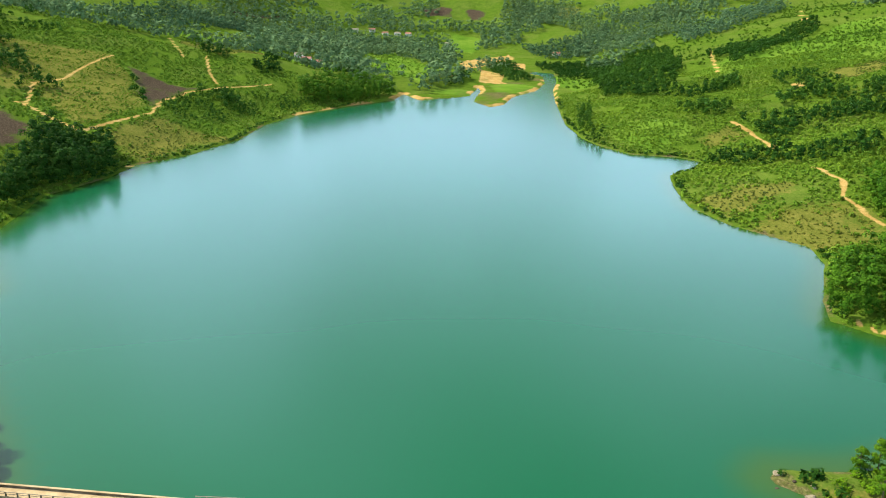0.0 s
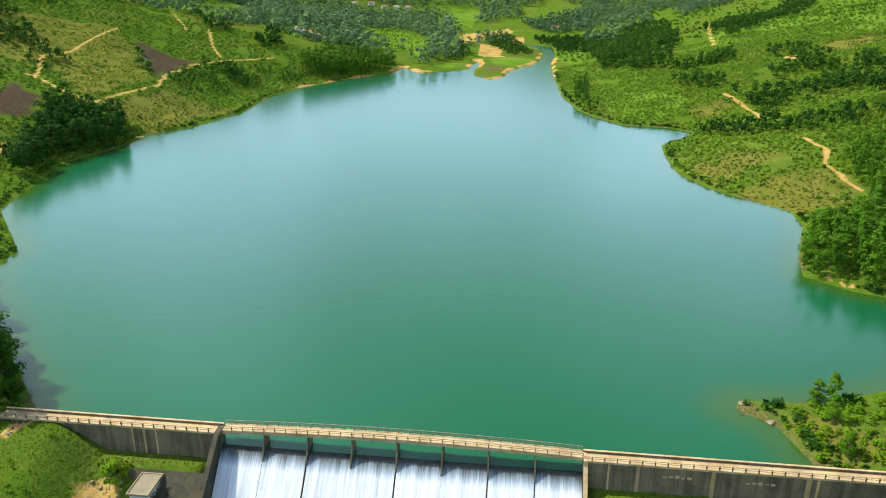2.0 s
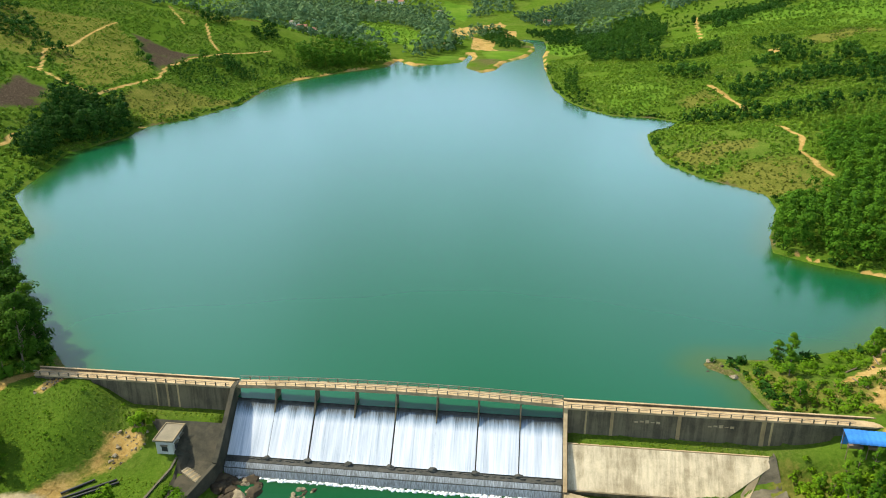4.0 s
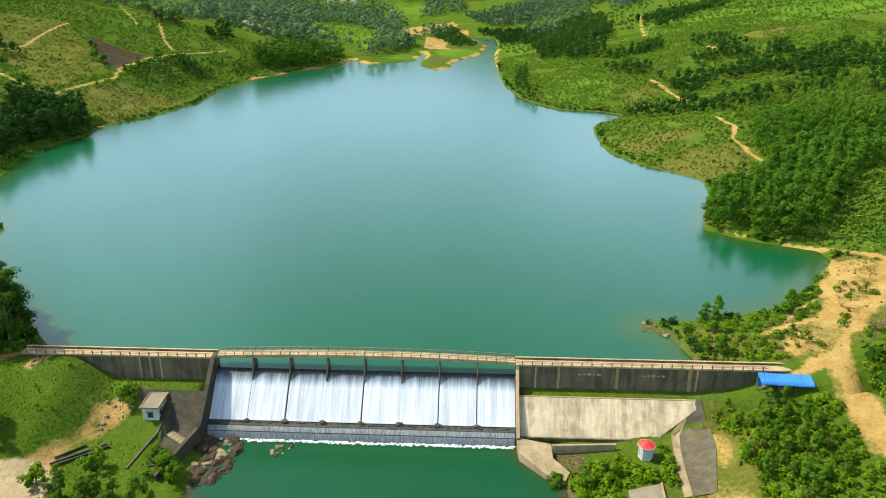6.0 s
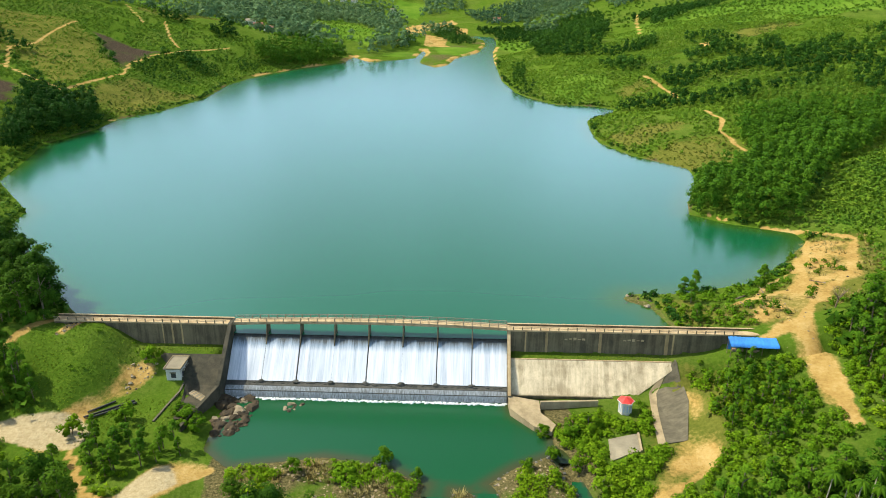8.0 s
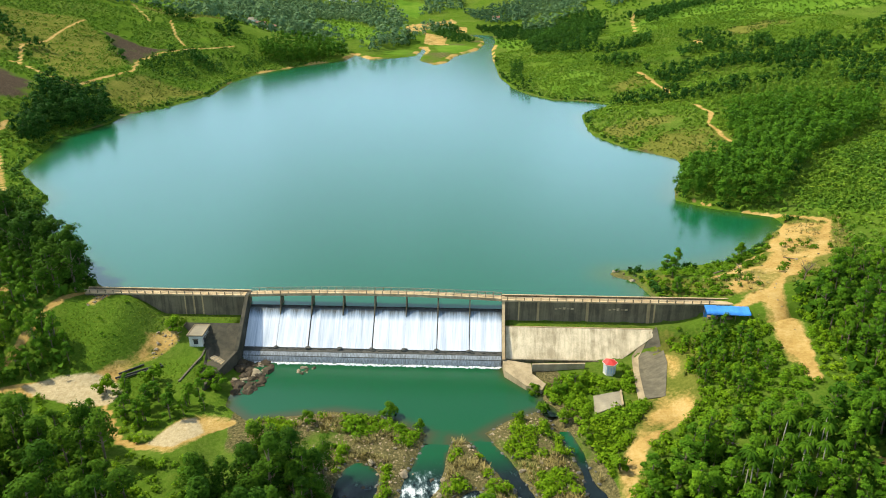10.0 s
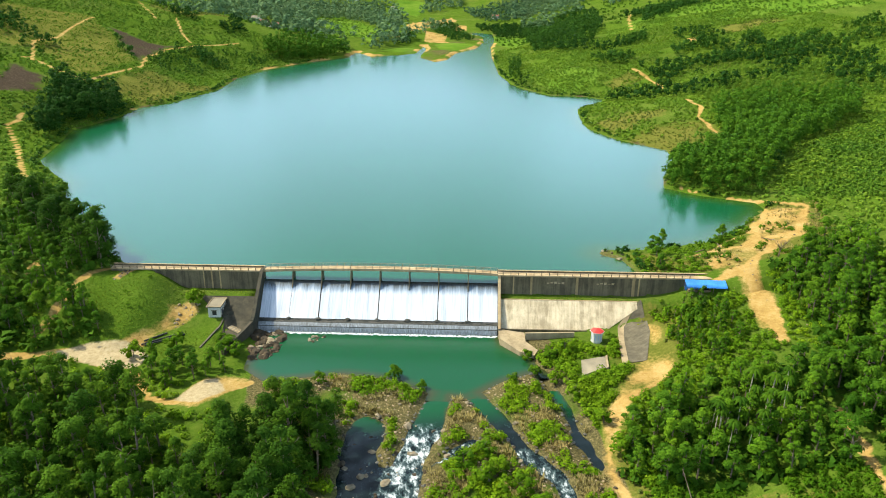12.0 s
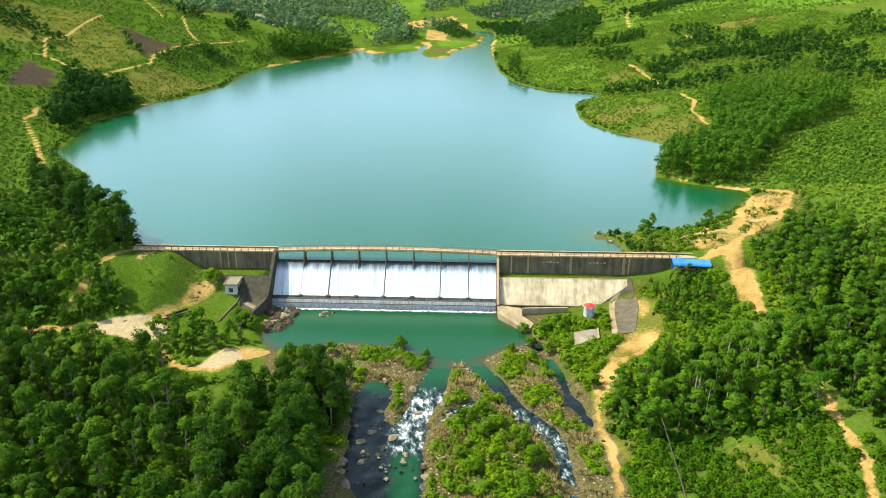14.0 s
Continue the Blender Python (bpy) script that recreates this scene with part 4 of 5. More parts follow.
rocks(30, 8, 30, -75, -40, .15, .55, .5, "stone beside the narrow stream", "stones by the stream", 6, None, lambda x, y: ground_at(x, y) < -6.2)
rocks(12, 49, 54, 2, 10, .2, .6, .3, "dark stone on the point of the shore", "stones of the point", 7, None, lambda x, y: ground_at(x, y) < 1.2)
rocks(14, 62, 100, -10, 26, .15, .5, .4, "stone on the sandy clearing", "stones of the clearing", 8)

rocks(34, -54, -49.6, 5.2, 9.2, .08, .3, .8, "broken pale stone on the bare top of the mound", "stones on the mound", 21, None, lambda x, y: inside(np.array([x]), np.array([y]), SAND[0])[0])
rocks(46, -41.5, -36.6, -4.5, 3.2, .1, .42, .85, "broken ochre stone on the bare earth by the hut", "stones by the hut", 22, None, lambda x, y: zone(np.array([x]), np.array([y]), SAND, .5)[0] > .3)
rocks(20, 66, 76, -34, -8, .08, .22, .9, "small stone on the sandy road", "stones of the road", 23)

# bare tree above the track
bare = thing("bare_tree", "leafless grey tree beside the sandy track", "tree", pose(81.7, -8, ground_at(81.7, -8)))
part("trunk", tube((0, 0, -.5), (.3, 0, 2.2), .14, 7, None, .1), WOOD, bare)
rb = random.Random(9)
for k in range(7):
    a = k * .95
    s = Vector((.3 * (1.4 + .1 * k) / 2.2, 0, 1.4 + .1 * k))
    e = s + Vector((math.cos(a) * 1.4, math.sin(a) * 1.4, rb.uniform(1.2, 2.4)))
    b = tube(s, e, .07, 5, None, .03)
    for j in range(4):
        m = s.lerp(e, .45 + .15 * j)
        tube(m, m + Vector((rb.uniform(-.8, .8), rb.uniform(-.8, .8), rb.uniform(.3, 1))), .03, 4, b, .01)
    part("branch", b, WOOD, bare)
ob = part("dead_trunk", tube((36.2, -72.5, ground_at(36.2, -72.5) - .4), (33.4, -67.5, 3.2), .12, 7, None, .05), WOOD, None)
tagged(ob, "dark leaning dead trunk among the bushes", "dead tree")
for x, y, a in ((70, 2, 20), (76, 5, 70), (88, 6, 140), (68, -3, 100)):
    ob = part("log", tube((-1.4, 0, .15), (1.4, .2, .18), .13, 7, None, .09), WOOD, None)
    ob.matrix_basis = pose(x, y, ground_at(x, y), 0, 0, a)
    tagged(ob, "grey felled log lying on the sandy clearing", "log", "logs on the clearing")

# far village
rh = random.Random(12)
for i, (x, y) in enumerate(((-62, 935), (-40, 948), (-22, 942), (-5, 955), (10, 950), (-80, 560), (-88, 575), (-70, 548), (172, 735), (60, 880))):
    h = thing("house", "small pale house with pitched brown roof in the valley", "house", pose(x, y, ground_at(x, y), 0, 0, rh.uniform(-30, 30)), "houses of the far village")
    part("wall", block(-4, 4, -2.6, 2.6, -1, 3, .05), WHITE, h)
    part("roof", prism([(-3.2, 2.95), (3.2, 2.95), (0, 4.7)], -4.4, 4.4), TILE_ROOF if i % 3 else GREY_ROOF, h)
    for k in (-2.4, 2.4):
        part("window", block(k - .5, k + .5, -2.66, -2.55, 1, 2.1, 0), DARK_OPEN, h)
    part("door", block(-.5, .5, -2.66, -2.55, 0, 2.1, 0), WOOD, h)


# ---- plants ----
LEAF = foliage("acacia leaves", (.031, .081, .004), (.07, .154, .01))
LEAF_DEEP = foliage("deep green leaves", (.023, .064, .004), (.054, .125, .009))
LEAF_YOUNG = foliage("young acacia leaves", (.048, .124, .006), (.102, .216, .013))
LEAF_FAR = foliage("distant leaves", (.02, .068, .008), (.048, .125, .016))
LEAF_SHRUB = foliage("shrub leaves", (.068, .155, .004), (.14, .245, .01))
LEAF_SCRUB = foliage("scrub leaves", (.082, .175, .013), (.155, .255, .028))
LEAF_PLANT = foliage("plantation leaves", (.042, .118, .007), (.092, .205, .015))
LEAF_DRY = foliage("dry reed leaves", (.14, .12, .045), (.36, .29, .13))
LEAF_OLIVE = foliage("olive leaves", (.07, .11, .015), (.16, .19, .045))
LEAF_GRASS = foliage("grass blades", (.11, .185, .01), (.19, .26, .024))
# aerial haze is put into the leaf colour: paler and bluer than near trees
LEAF_HAZED = foliage("far forest leaves", (.07, .145, .075), (.125, .21, .115))
BARK = plain("grey-brown bark", (.16, .12, .08), .95, 0, .4, 2)
BARK_PALE = plain("pale bark", (.4, .34, .25), .9, 0, .3, 2)
nr = np.random.default_rng(7)


def leaves_at(points, outward, size, lean=.34):
    """A three-cornered leaf spray at each point; returns vertices and their normals, (n * 3, 6)."""
    n = len(points)
    nor = outward + nr.normal(0, lean, (n, 3)) + np.array((0, 0, .45))
    nor /= np.linalg.norm(nor, axis=1)[:, None]
    side = np.cross(nor, nr.normal(0, 1, (n, 3)))
    side /= np.linalg.norm(side, axis=1)[:, None]
    tip = np.cross(nor, side)
    s = size * nr.uniform(.6, 1.3, n)[:, None]
    v = np.stack([points + tip * s, points - tip * s * .6 - side * s * .66 - nor * s * .2, points - tip * s * .6 + side * s * .66 - nor * s * .2], 1).reshape(-1, 3)
    # the sprays of one clump shade together, as soft leaves do
    soft = outward * .8 + nor * .35
    soft /= np.linalg.norm(soft, axis=1)[:, None]
    return np.concatenate([v, np.repeat(soft, 3, 0)], 1)


def crown_points(clumps, per, radius, height, base, clump_r, spread=1.0):
    """Leaf places on the shells of clumps that fill an uneven crown."""
    pts, out = [], []
    for k in range(clumps):
        h = nr.uniform(0, 1) ** .8
        r = radius * (1 - .75 * (h - .35) ** 2 / .42) * nr.uniform(.25, 1.0) ** .6 * spread
        a = k * 2.4 + nr.uniform(-.6, .6)
        c = np.array((r * math.cos(a), r * math.sin(a), base + h * height))
        cr = clump_r * nr.uniform(.65, 1.3)
        d = nr.normal(0, 1, (per, 3))
        d /= np.linalg.norm(d, axis=1)[:, None]
        d[:, 2] = np.where(d[:, 2] < -.3, -d[:, 2], d[:, 2])
        p = c + d * cr * nr.uniform(.6, 1.08, per)[:, None] * np.array((1, 1, .8))
        whole = (p - np.array((0, 0, base + height * .4))) / np.array((radius + clump_r, radius + clump_r, height * .6 + clump_r))
        d = d + .75 * whole
        pts.append(p), out.append(d / np.linalg.norm(d, axis=1)[:, None])
    return np.concatenate(pts), np.concatenate(out)


def corners(n):
    return np.arange(n * 3).reshape(-1, 3)


def crown_mesh(name, material, clumps, per, radius, height, base, clump_r, leaf):
    p, o = crown_points(clumps, per, radius, height, base, clump_r)
    return sheet(name, leaves_at(p, o, leaf), corners(len(p)), material, False)


def trunk_bmesh(height, r, limbs, spread, lean=.0):
    b = bmesh.new()
    top = Vector((lean, lean * .5, height))
    tube((0, 0, -.6), (lean * .4, lean * .2, height * .5), r, 7, b, r * .75)
    tube((lean * .4, lean * .2, height * .5), top, r * .75, 7, b, r * .3)
    for k in range(limbs):
        a = k * 2.4 + .5
        s = top * (.42 + .12 * (k % 4))
        tube(s, s + Vector((math.cos(a) * spread, math.sin(a) * spread, spread * .8)), r * .4, 5, b, r * .12)
    return b


def plant_kind(name, label, category, height, radius, clumps, per, leaf, material=None, bark=None, base=.35, clump_r=None, group=""):
    """One plant with its trunk and crown, standing at the origin."""
    root = thing(name, label, category, Matrix(), group)
    part("trunk", trunk_bmesh(height * .82, .03 * height ** .75 + .02, 6, radius * .7, nr.uniform(-.3, .3)), bark or BARK, root)
    cr = new("crown", crown_mesh("crown", material or LEAF, clumps, per, radius, height * (1 - base) * .88, height * base, clump_r or radius * .42, leaf))
    cr.parent = root
    return root


def scatter(polygon, step, jitter=.42, clear=None):
    """Places on a shaken grid inside a plan polygon."""
    px, py = [p[0] for p in polygon], [p[1] for p in polygon]
    gx, gy = np.meshgrid(np.arange(min(px), max(px), step), np.arange(min(py), max(py), step), indexing="ij")
    gx = gx.ravel() + nr.uniform(-jitter, jitter, gx.size) * step
    gy = gy.ravel() + nr.uniform(-jitter, jitter, gy.size) * step
    ok = inside(gx, gy, polygon)
    gx, gy = gx[ok], gy[ok]
    if clear is not None:
        ok = clear(gx, gy)
        gx, gy = gx[ok], gy[ok]
    return gx, gy


def free(x, y):
    """Dry land with no track, sand or building on it."""
    z = land_height(x, y)
    u, v = dam_uv(x, y)
    dry = np.where(v > 0, z > .25, z > -7.75)
    built = ((u > -58) & (u < 72) & (v > -1.5) & (v < 2.5)) | ((u > 23) & (u < 53) & (v > -9) & (v < 2)) | ((u > -40) & (u < -23) & (v > -12) & (v < 2)) | ((u > 57) & (u < 70) & (v > -6) & (v < 2))
    built |= (np.hypot(x - 40.1, y + 18.6) < 3) | inside(x, y, [(52, -10.5), (52, -15), (50.8, -20.5), (46.8, -29), (41, -29), (43.6, -19.6), (45.2, -14)]) | inside(x, y, [(34, -24.5), (41, -23.5), (39.5, -30), (32.5, -31)])
    return dry & ~built & (along(x, y, TRACKS) < .3) & (zone(x, y, SAND, .5) < .3)


def place_all(kinds, xs, ys, lo, hi, group=""):
    for i, (x, y, z) in enumerate(zip(xs, ys, land_height(xs, ys))):
        s = nr.uniform(lo, hi)
        k = kinds[int(nr.integers(len(kinds)))]
        o = copy_thing(k, pose(x, y, z - .05, nr.uniform(-4, 4), nr.uniform(-4, 4), nr.uniform(0, 360)))
        o.scale = (s * nr.uniform(.9, 1.1), s * nr.uniform(.9, 1.1), s * nr.uniform(.88, 1.15))
        if group:
            o["group"] = group


def drop(kinds):
    """Removes the patterns that stand at the origin."""
    for k in kinds:
        for o in (*k.children_recursive, k):
            bpy.data.objects.remove(o)


def stuff(name, label, category, material, templates, xs, ys, lo, hi, sink=.0):
    """Many plants of one kind joined in one mesh."""
    z = land_height(xs, ys) - sink
    out = []
    which = nr.integers(len(templates), size=len(xs))
    for k, tpl in enumerate(templates):
        m = which == k
        n = int(m.sum())
        if not n:
            continue
        a = nr.uniform(0, 6.283, n)
        s = nr.uniform(lo, hi, n)
        c, w = np.cos(a) * s, np.sin(a) * s
        p = np.empty((n, len(tpl), tpl.shape[1]))
        p[:, :, 0] = tpl[None, :, 0] * c[:, None] - tpl[None, :, 1] * w[:, None] + xs[m][:, None]
        p[:, :, 1] = tpl[None, :, 0] * w[:, None] + tpl[None, :, 1] * c[:, None] + ys[m][:, None]
        p[:, :, 2] = tpl[None, :, 2] * (s * nr.uniform(.85, 1.2, n))[:, None] + z[m][:, None]
        if tpl.shape[1] == 6:
            p[:, :, 3] = (tpl[None, :, 3] * c[:, None] - tpl[None, :, 4] * w[:, None]) / s[:, None]
            p[:, :, 4] = (tpl[None, :, 3] * w[:, None] + tpl[None, :, 4] * c[:, None]) / s[:, None]
            p[:, :, 5] = tpl[None, :, 5]
        out.append(p.reshape(-1, p.shape[2]))
    v = np.concatenate(out)
    return tagged(new(name, sheet(name, v, corners(len(v) // 3), material, False)), label, category, kind="stuff")


def template(clumps, per, radius, height, base, clump_r, leaf):
    p, o = crown_points(clumps, per, radius, height, base, clump_r)
    return leaves_at(p, o, leaf)


# tall trees below the dam
tall = [plant_kind("acacia_tree", "tall acacia tree with dense dark green crown below the dam", "tree", h, r, 15, 92, .23, base=.16, clump_r=r * .56) for h, r in ((11, 1.75), (12.5, 1.5), (9.5, 2.3), (12, 1.4), (10.5, 1.9))]
LEFT_WOOD = [(-76, -23), (-62, -22), (-54, -23.5), (-45, -25), (-40, -32), (-37, -40), (-30, -49), (-24, -66), (-24, -84), (-56, -84), (-84, -40)]
LEFT_CLUMP = [(-29, -54), (-24, -45), (-19.5, -38), (-11, -35.5), (-8.4, -40), (-7.6, -50), (-8, -75), (-12, -84), (-26, -84)]
LEFT_BANK = [(-92, 24), (-96, 60), (-88, 64), (-81, 53), (-71, 38), (-62, 25), (-54, 14), (-61, 8), (-59, 1), (-54, -5), (-52.5, -8.5), (-64, -9.5), (-76, -20), (-95, -14)]
RIGHT_WOOD = [(34, -48), (45, -42), (52, -41), (62, -44), (70, -41), (75, -28), (77, -14), (83, -10), (96, -2), (104, -24), (70, -84), (64, -84), (64, -66), (54, -62), (40, -60), (31, -56)]
ax, ay = scatter(LEFT_WOOD, 3.3, .45, free)
place_all(tall, ax, ay, .38, 1.0, "trees of the west bank")
drop(tall)
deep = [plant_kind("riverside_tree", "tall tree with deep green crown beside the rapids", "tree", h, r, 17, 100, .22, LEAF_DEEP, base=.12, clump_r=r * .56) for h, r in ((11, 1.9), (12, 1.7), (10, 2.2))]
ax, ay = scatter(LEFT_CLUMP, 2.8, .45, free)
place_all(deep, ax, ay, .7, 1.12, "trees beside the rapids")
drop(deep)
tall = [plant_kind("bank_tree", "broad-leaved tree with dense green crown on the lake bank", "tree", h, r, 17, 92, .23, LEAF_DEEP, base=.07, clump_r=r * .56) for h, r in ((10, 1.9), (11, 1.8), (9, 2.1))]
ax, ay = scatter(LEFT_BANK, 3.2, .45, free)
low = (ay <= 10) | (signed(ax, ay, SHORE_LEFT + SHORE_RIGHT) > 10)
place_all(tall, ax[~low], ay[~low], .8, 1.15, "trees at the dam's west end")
ax, ay = ax[low], ay[low]
some = wave(ax, ay, 9, 71) > .45
slope = [plant_kind("slope_tree", "light green young tree on the western slope", "tree", h, r, 14, 88, .23, LEAF_YOUNG, base=.07, clump_r=r * .58) for h, r in ((9.5, 1.9), (10.5, 1.8), (8.5, 2.1))]
place_all(slope, ax[some], ay[some], .42, .7, "trees of the western slope")
drop(slope)
drop(tall)
young = [plant_kind("young_tree", "young broad-leaved tree with bright green crown on the slope", "tree", h, r, 13, 86, .2, LEAF_YOUNG, base=.08, clump_r=r * .58) for h, r in ((7, 1.35), (8, 1.4), (6.5, 1.5), (7.4, 1.2))]
ax, ay = scatter(RIGHT_WOOD, 2.85, .45, free)
place_all(young, ax, ay, .6, 1.1, "trees of the east slope")
ax, ay = scatter([(54, -18), (61, -18), (62.5, -25), (61, -34), (55, -36), (51, -27)], 1.75, .45, free)
place_all(young, ax, ay, .34, .56, "thicket beside the track")
ax, ay = scatter([(-48, -15.5), (-38, -15), (-30, -17.5), (-27, -21), (-29, -24), (-36, -25), (-46, -22)], 2.3, .4, free)
place_all(young, ax, ay, .4, .72, "dark bushes above the pool")
sx, sy = np.array([62.5, 64.3, 77, 79, 58, 60]), np.array([10, 9, 8, 9.5, -4.5, 2])
drop(young)
lone = [plant_kind("shore_tree", "slender dense tree standing alone by the water", "tree", h, r, 22, 110, .2, LEAF_YOUNG, base=.1, clump_r=.75) for h, r in ((7, 1.3), (6, 1.5))]
place_all(lone, sx, sy, .6, .9, "lone trees by the water")
drop(lone)

# woods, scrub and hedges farther off
near_tree = [template(8, 34, .75, 5.4, 1.0, 1.0, .28) for _ in range(6)]
wood_tree = [template(4, 17, .6, 3.2, .7, 1.15, .48) for _ in range(5)]
far_tree = [template(4, 8, 1.2, 6, 1.2, 2.1, 1.15) for _ in range(4)]
shrub = [template(2, 7, .55, .35, .05, .6, .42) for _ in range(4)]
small_shrub = [template(4, 14, .6, .55, .05, .5, .2) for _ in range(4)]
tuft = [template(2, 7, .25, .2, .02, .2, .17) for _ in range(3)]
SHORE_WOOD_RIGHT = [(88, 48), (87, 62), (97, 78), (113, 80), (124, 92), (128, 108), (134, 124), (146, 130), (172, 128), (188, 118), (180, 103), (160, 88), (139, 73), (124, 60), (112, 49), (107, 42), (96, 45.5)]
SHORE_WOOD_LEFT = [(-128, 170), (-135, 212), (-113, 217), (-101, 188), (-104, 184), (-116, 162), (-114, 140), (-121, 140)]
ax, ay = scatter(SHORE_WOOD_RIGHT, 2.6, .42, free)
stuff("shore_wood", "dense plantation of young trees on the shore", "wood", LEAF_PLANT, near_tree, ax, ay, .9, 1.3)
ax, ay = scatter([(151, 187), (194, 200), (240, 182), (200, 120), (173, 130), (150, 134), (137, 124)], 2.9, .42, lambda x, y: free(x, y) & (wave(x, y, 12, 66) > .22))
stuff("young_plantation", "young plantation trees over the crest of the hill", "wood", LEAF_SCRUB, wood_tree, ax, ay, .5, .85)
ax, ay = scatter(SHORE_WOOD_LEFT, 2.8, .4, free)
stuff("shore_wood", "dense dark wood at the water's edge", "wood", LEAF_FAR, near_tree, ax, ay, 1.0, 1.5)
ax, ay = scatter([(-64, 372), (-50, 358), (-30, 374), (-7, 396), (-2, 408), (-14, 418), (-50, 398)], 3.6, .4, free)
stuff("shore_wood", "tall dark wood at the lake's far end", "wood", LEAF_PLANT, near_tree, ax, ay, 1.2, 1.6)

for pts in ([(84.5, 262), (92, 300), (98, 322), (104, 318), (97, 288), (90, 262)], [(86, 238), (88, 256), (93, 258), (92, 240)]):
    ax, ay = scatter(pts, 3.2, .45, free)
    stuff("shore_wood", "dark trees lining the eastern shore", "wood", LEAF_FAR, near_tree, ax, ay, .6, 1.1)


def bands(x, y):
    """Where trees follow the folds of the hills."""
    d = signed(x, y, SHORE_LEFT + SHORE_RIGHT)
    g = wave(x, y, 46, 11) * .6 + wave(x, y, 17, 12) * .4
    return free(x, y) & (d > 3) & (g > np.where(y < 150, .6, .68)) & (zone(x, y, DRY, 4) < .4) & (zone(x, y, FIELDS, 4) < .4) & (zone(x, y, BURNT, 2) < .4)


BANDS = [[(156, 535), (218, 624), (250, 607), (206, 454), (163, 350), (136, 315), (122, 353)], [(221, 435), (288, 560), (311, 545), (386, 604), (369, 562), (257, 428), (215, 388)],
         [(169, 325), (203, 360), (186, 318), (169, 316)], [(206, 325), (233, 327), (214, 289), (202, 292)], [(187, 278), (211, 281), (238, 271), (225, 251), (200, 261), (179, 262)],
         [(148, 237), (177, 244), (221, 245), (201, 214), (177, 221), (160, 210), (151, 202), (147, 212)], [(126, 266), (156, 286), (155, 253), (138, 250)],
         [(-128, 409), (-118, 436), (-105, 402), (-120, 399)], [(-96, 401), (-82, 425), (-74, 392), (-86, 384)], [(-98, 322), (-94, 338), (-85, 321), (-91, 306)], [(-142, 322), (-128, 306), (-118, 275), (-127, 284), (-139, 307)], [(221, 245), (300, 262), (300, 215), (201, 214)], [(-243, 379), (-203, 331), (-179, 296), (-150, 268), (-172, 262), (-208, 300), (-250, 340)]]
for pts in BANDS:
    ax, ay = scatter(pts, 3.5, .45, lambda x, y: (land_height(x, y) > .5) & (along(x, y, TRACKS) < .1) & (wave(x, y, 11, 52) > .3))
    stuff("hill_trees", "band of dark trees in a fold of the hills", "trees", LEAF_FAR, wood_tree, ax, ay, .75, 1.4)
ax, ay = scatter([(95, 100), (130, 20), (330, 20), (430, 420), (250, 470), (120, 420), (86, 300), (100, 215)], 4.0, .45, bands)
stuff("hill_trees", "bands of dark trees in the folds of the hills", "trees", LEAF_FAR, wood_tree, ax, ay, .7, 1.35)
ax, ay = scatter([(-75, 250), (-100, 160), (-70, 60), (-160, 20), (-330, 120), (-330, 480), (-60, 480), (-40, 370)], 4.2, .45, lambda x, y: bands(x, y) & (wave(x, y, 30, 14) > .4))
stuff("hill_trees", "scattered dark trees on the cleared hillside", "trees", LEAF_FAR, wood_tree, ax, ay, .6, 1.2)


def far_forest(x, y):
    g = wave(x, y, 120, 15) * .55 + wave(x, y, 45, 16) * .45
    z = land_height(x, y)
    return (g > .53) & (z > 1.2) & (zone(x, y, FIELDS, 6) < .5) & (zone(x, y, DRY, 6) < .5) & (zone(x, y, SAND, 3) < .3) & (signed(x, y, SHORE_LEFT + SHORE_RIGHT) > 6) & (along(x, y, TRACKS) < .3) & (np.hypot(x - 92, y - 520) > 45)


ax, ay = scatter([(-360, 430), (-60, 430), (20, 415), (125, 480), (260, 470), (440, 420), (760, 800), (820, 1250), (-560, 1250), (-460, 700)], 8.6, .45, far_forest)
FORESTS = [[(-140, 790), (-67, 913), (23, 927), (24, 821), (33, 650), (-6, 757), (-45, 756), (-62, 612), (-110, 583)], [(144, 820), (170, 806), (230, 774), (202, 688), (153, 711)],
           [(144, 1033), (213, 878), (235, 792), (260, 834), (238, 1011), (165, 1101)], [(193, 786), (287, 884), (355, 867), (334, 723), (227, 672), (180, 696)],
           [(283, 682), (416, 792), (451, 768), (332, 649), (271, 619)], [(-330, 730), (-320, 782), (-288, 797), (-182, 905), (-169, 846), (-216, 731), (-264, 700)]]
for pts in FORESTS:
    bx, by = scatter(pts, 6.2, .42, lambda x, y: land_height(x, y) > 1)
    stuff("forest", "dark rows of planted trees on the far slope", "forest", LEAF_HAZED, far_tree, bx, by, .8, 1.15)
stuff("far_forest", "forest covering the distant hills", "forest", LEAF_HAZED, far_tree, ax, ay, 1.0, 1.6)


def scrub(x, y):
    return free(x, y) & (wave(x, y, 8, 18) * .65 + wave(x, y, 24, 69) * .35 > .27) & (zone(x, y, DRY, 4) < .35 + .9 * wave(x, y, 3, 19)) & (zone(x, y, BURNT, 5) < .25 + .6 * wave(x, y, 5, 63))


ax, ay = scatter([(86, 40), (88, 300), (100, 400), (300, 400), (300, 60), (170, -20), (75, -6)], 2.0, .48, scrub)
stuff("scrub", "low bright green scrub on the slopes", "scrub", LEAF_SCRUB, shrub, ax, ay, .7, 1.4)
ax, ay = scatter([(-50, 10), (-66, 60), (-108, 130), (-70, 300), (-10, 395), (-220, 430), (-240, 120), (-120, 0)], 2.3, .48, scrub)
stuff("scrub", "low green scrub above the western shore", "scrub", LEAF_SCRUB, shrub, ax, ay, .7, 1.4)
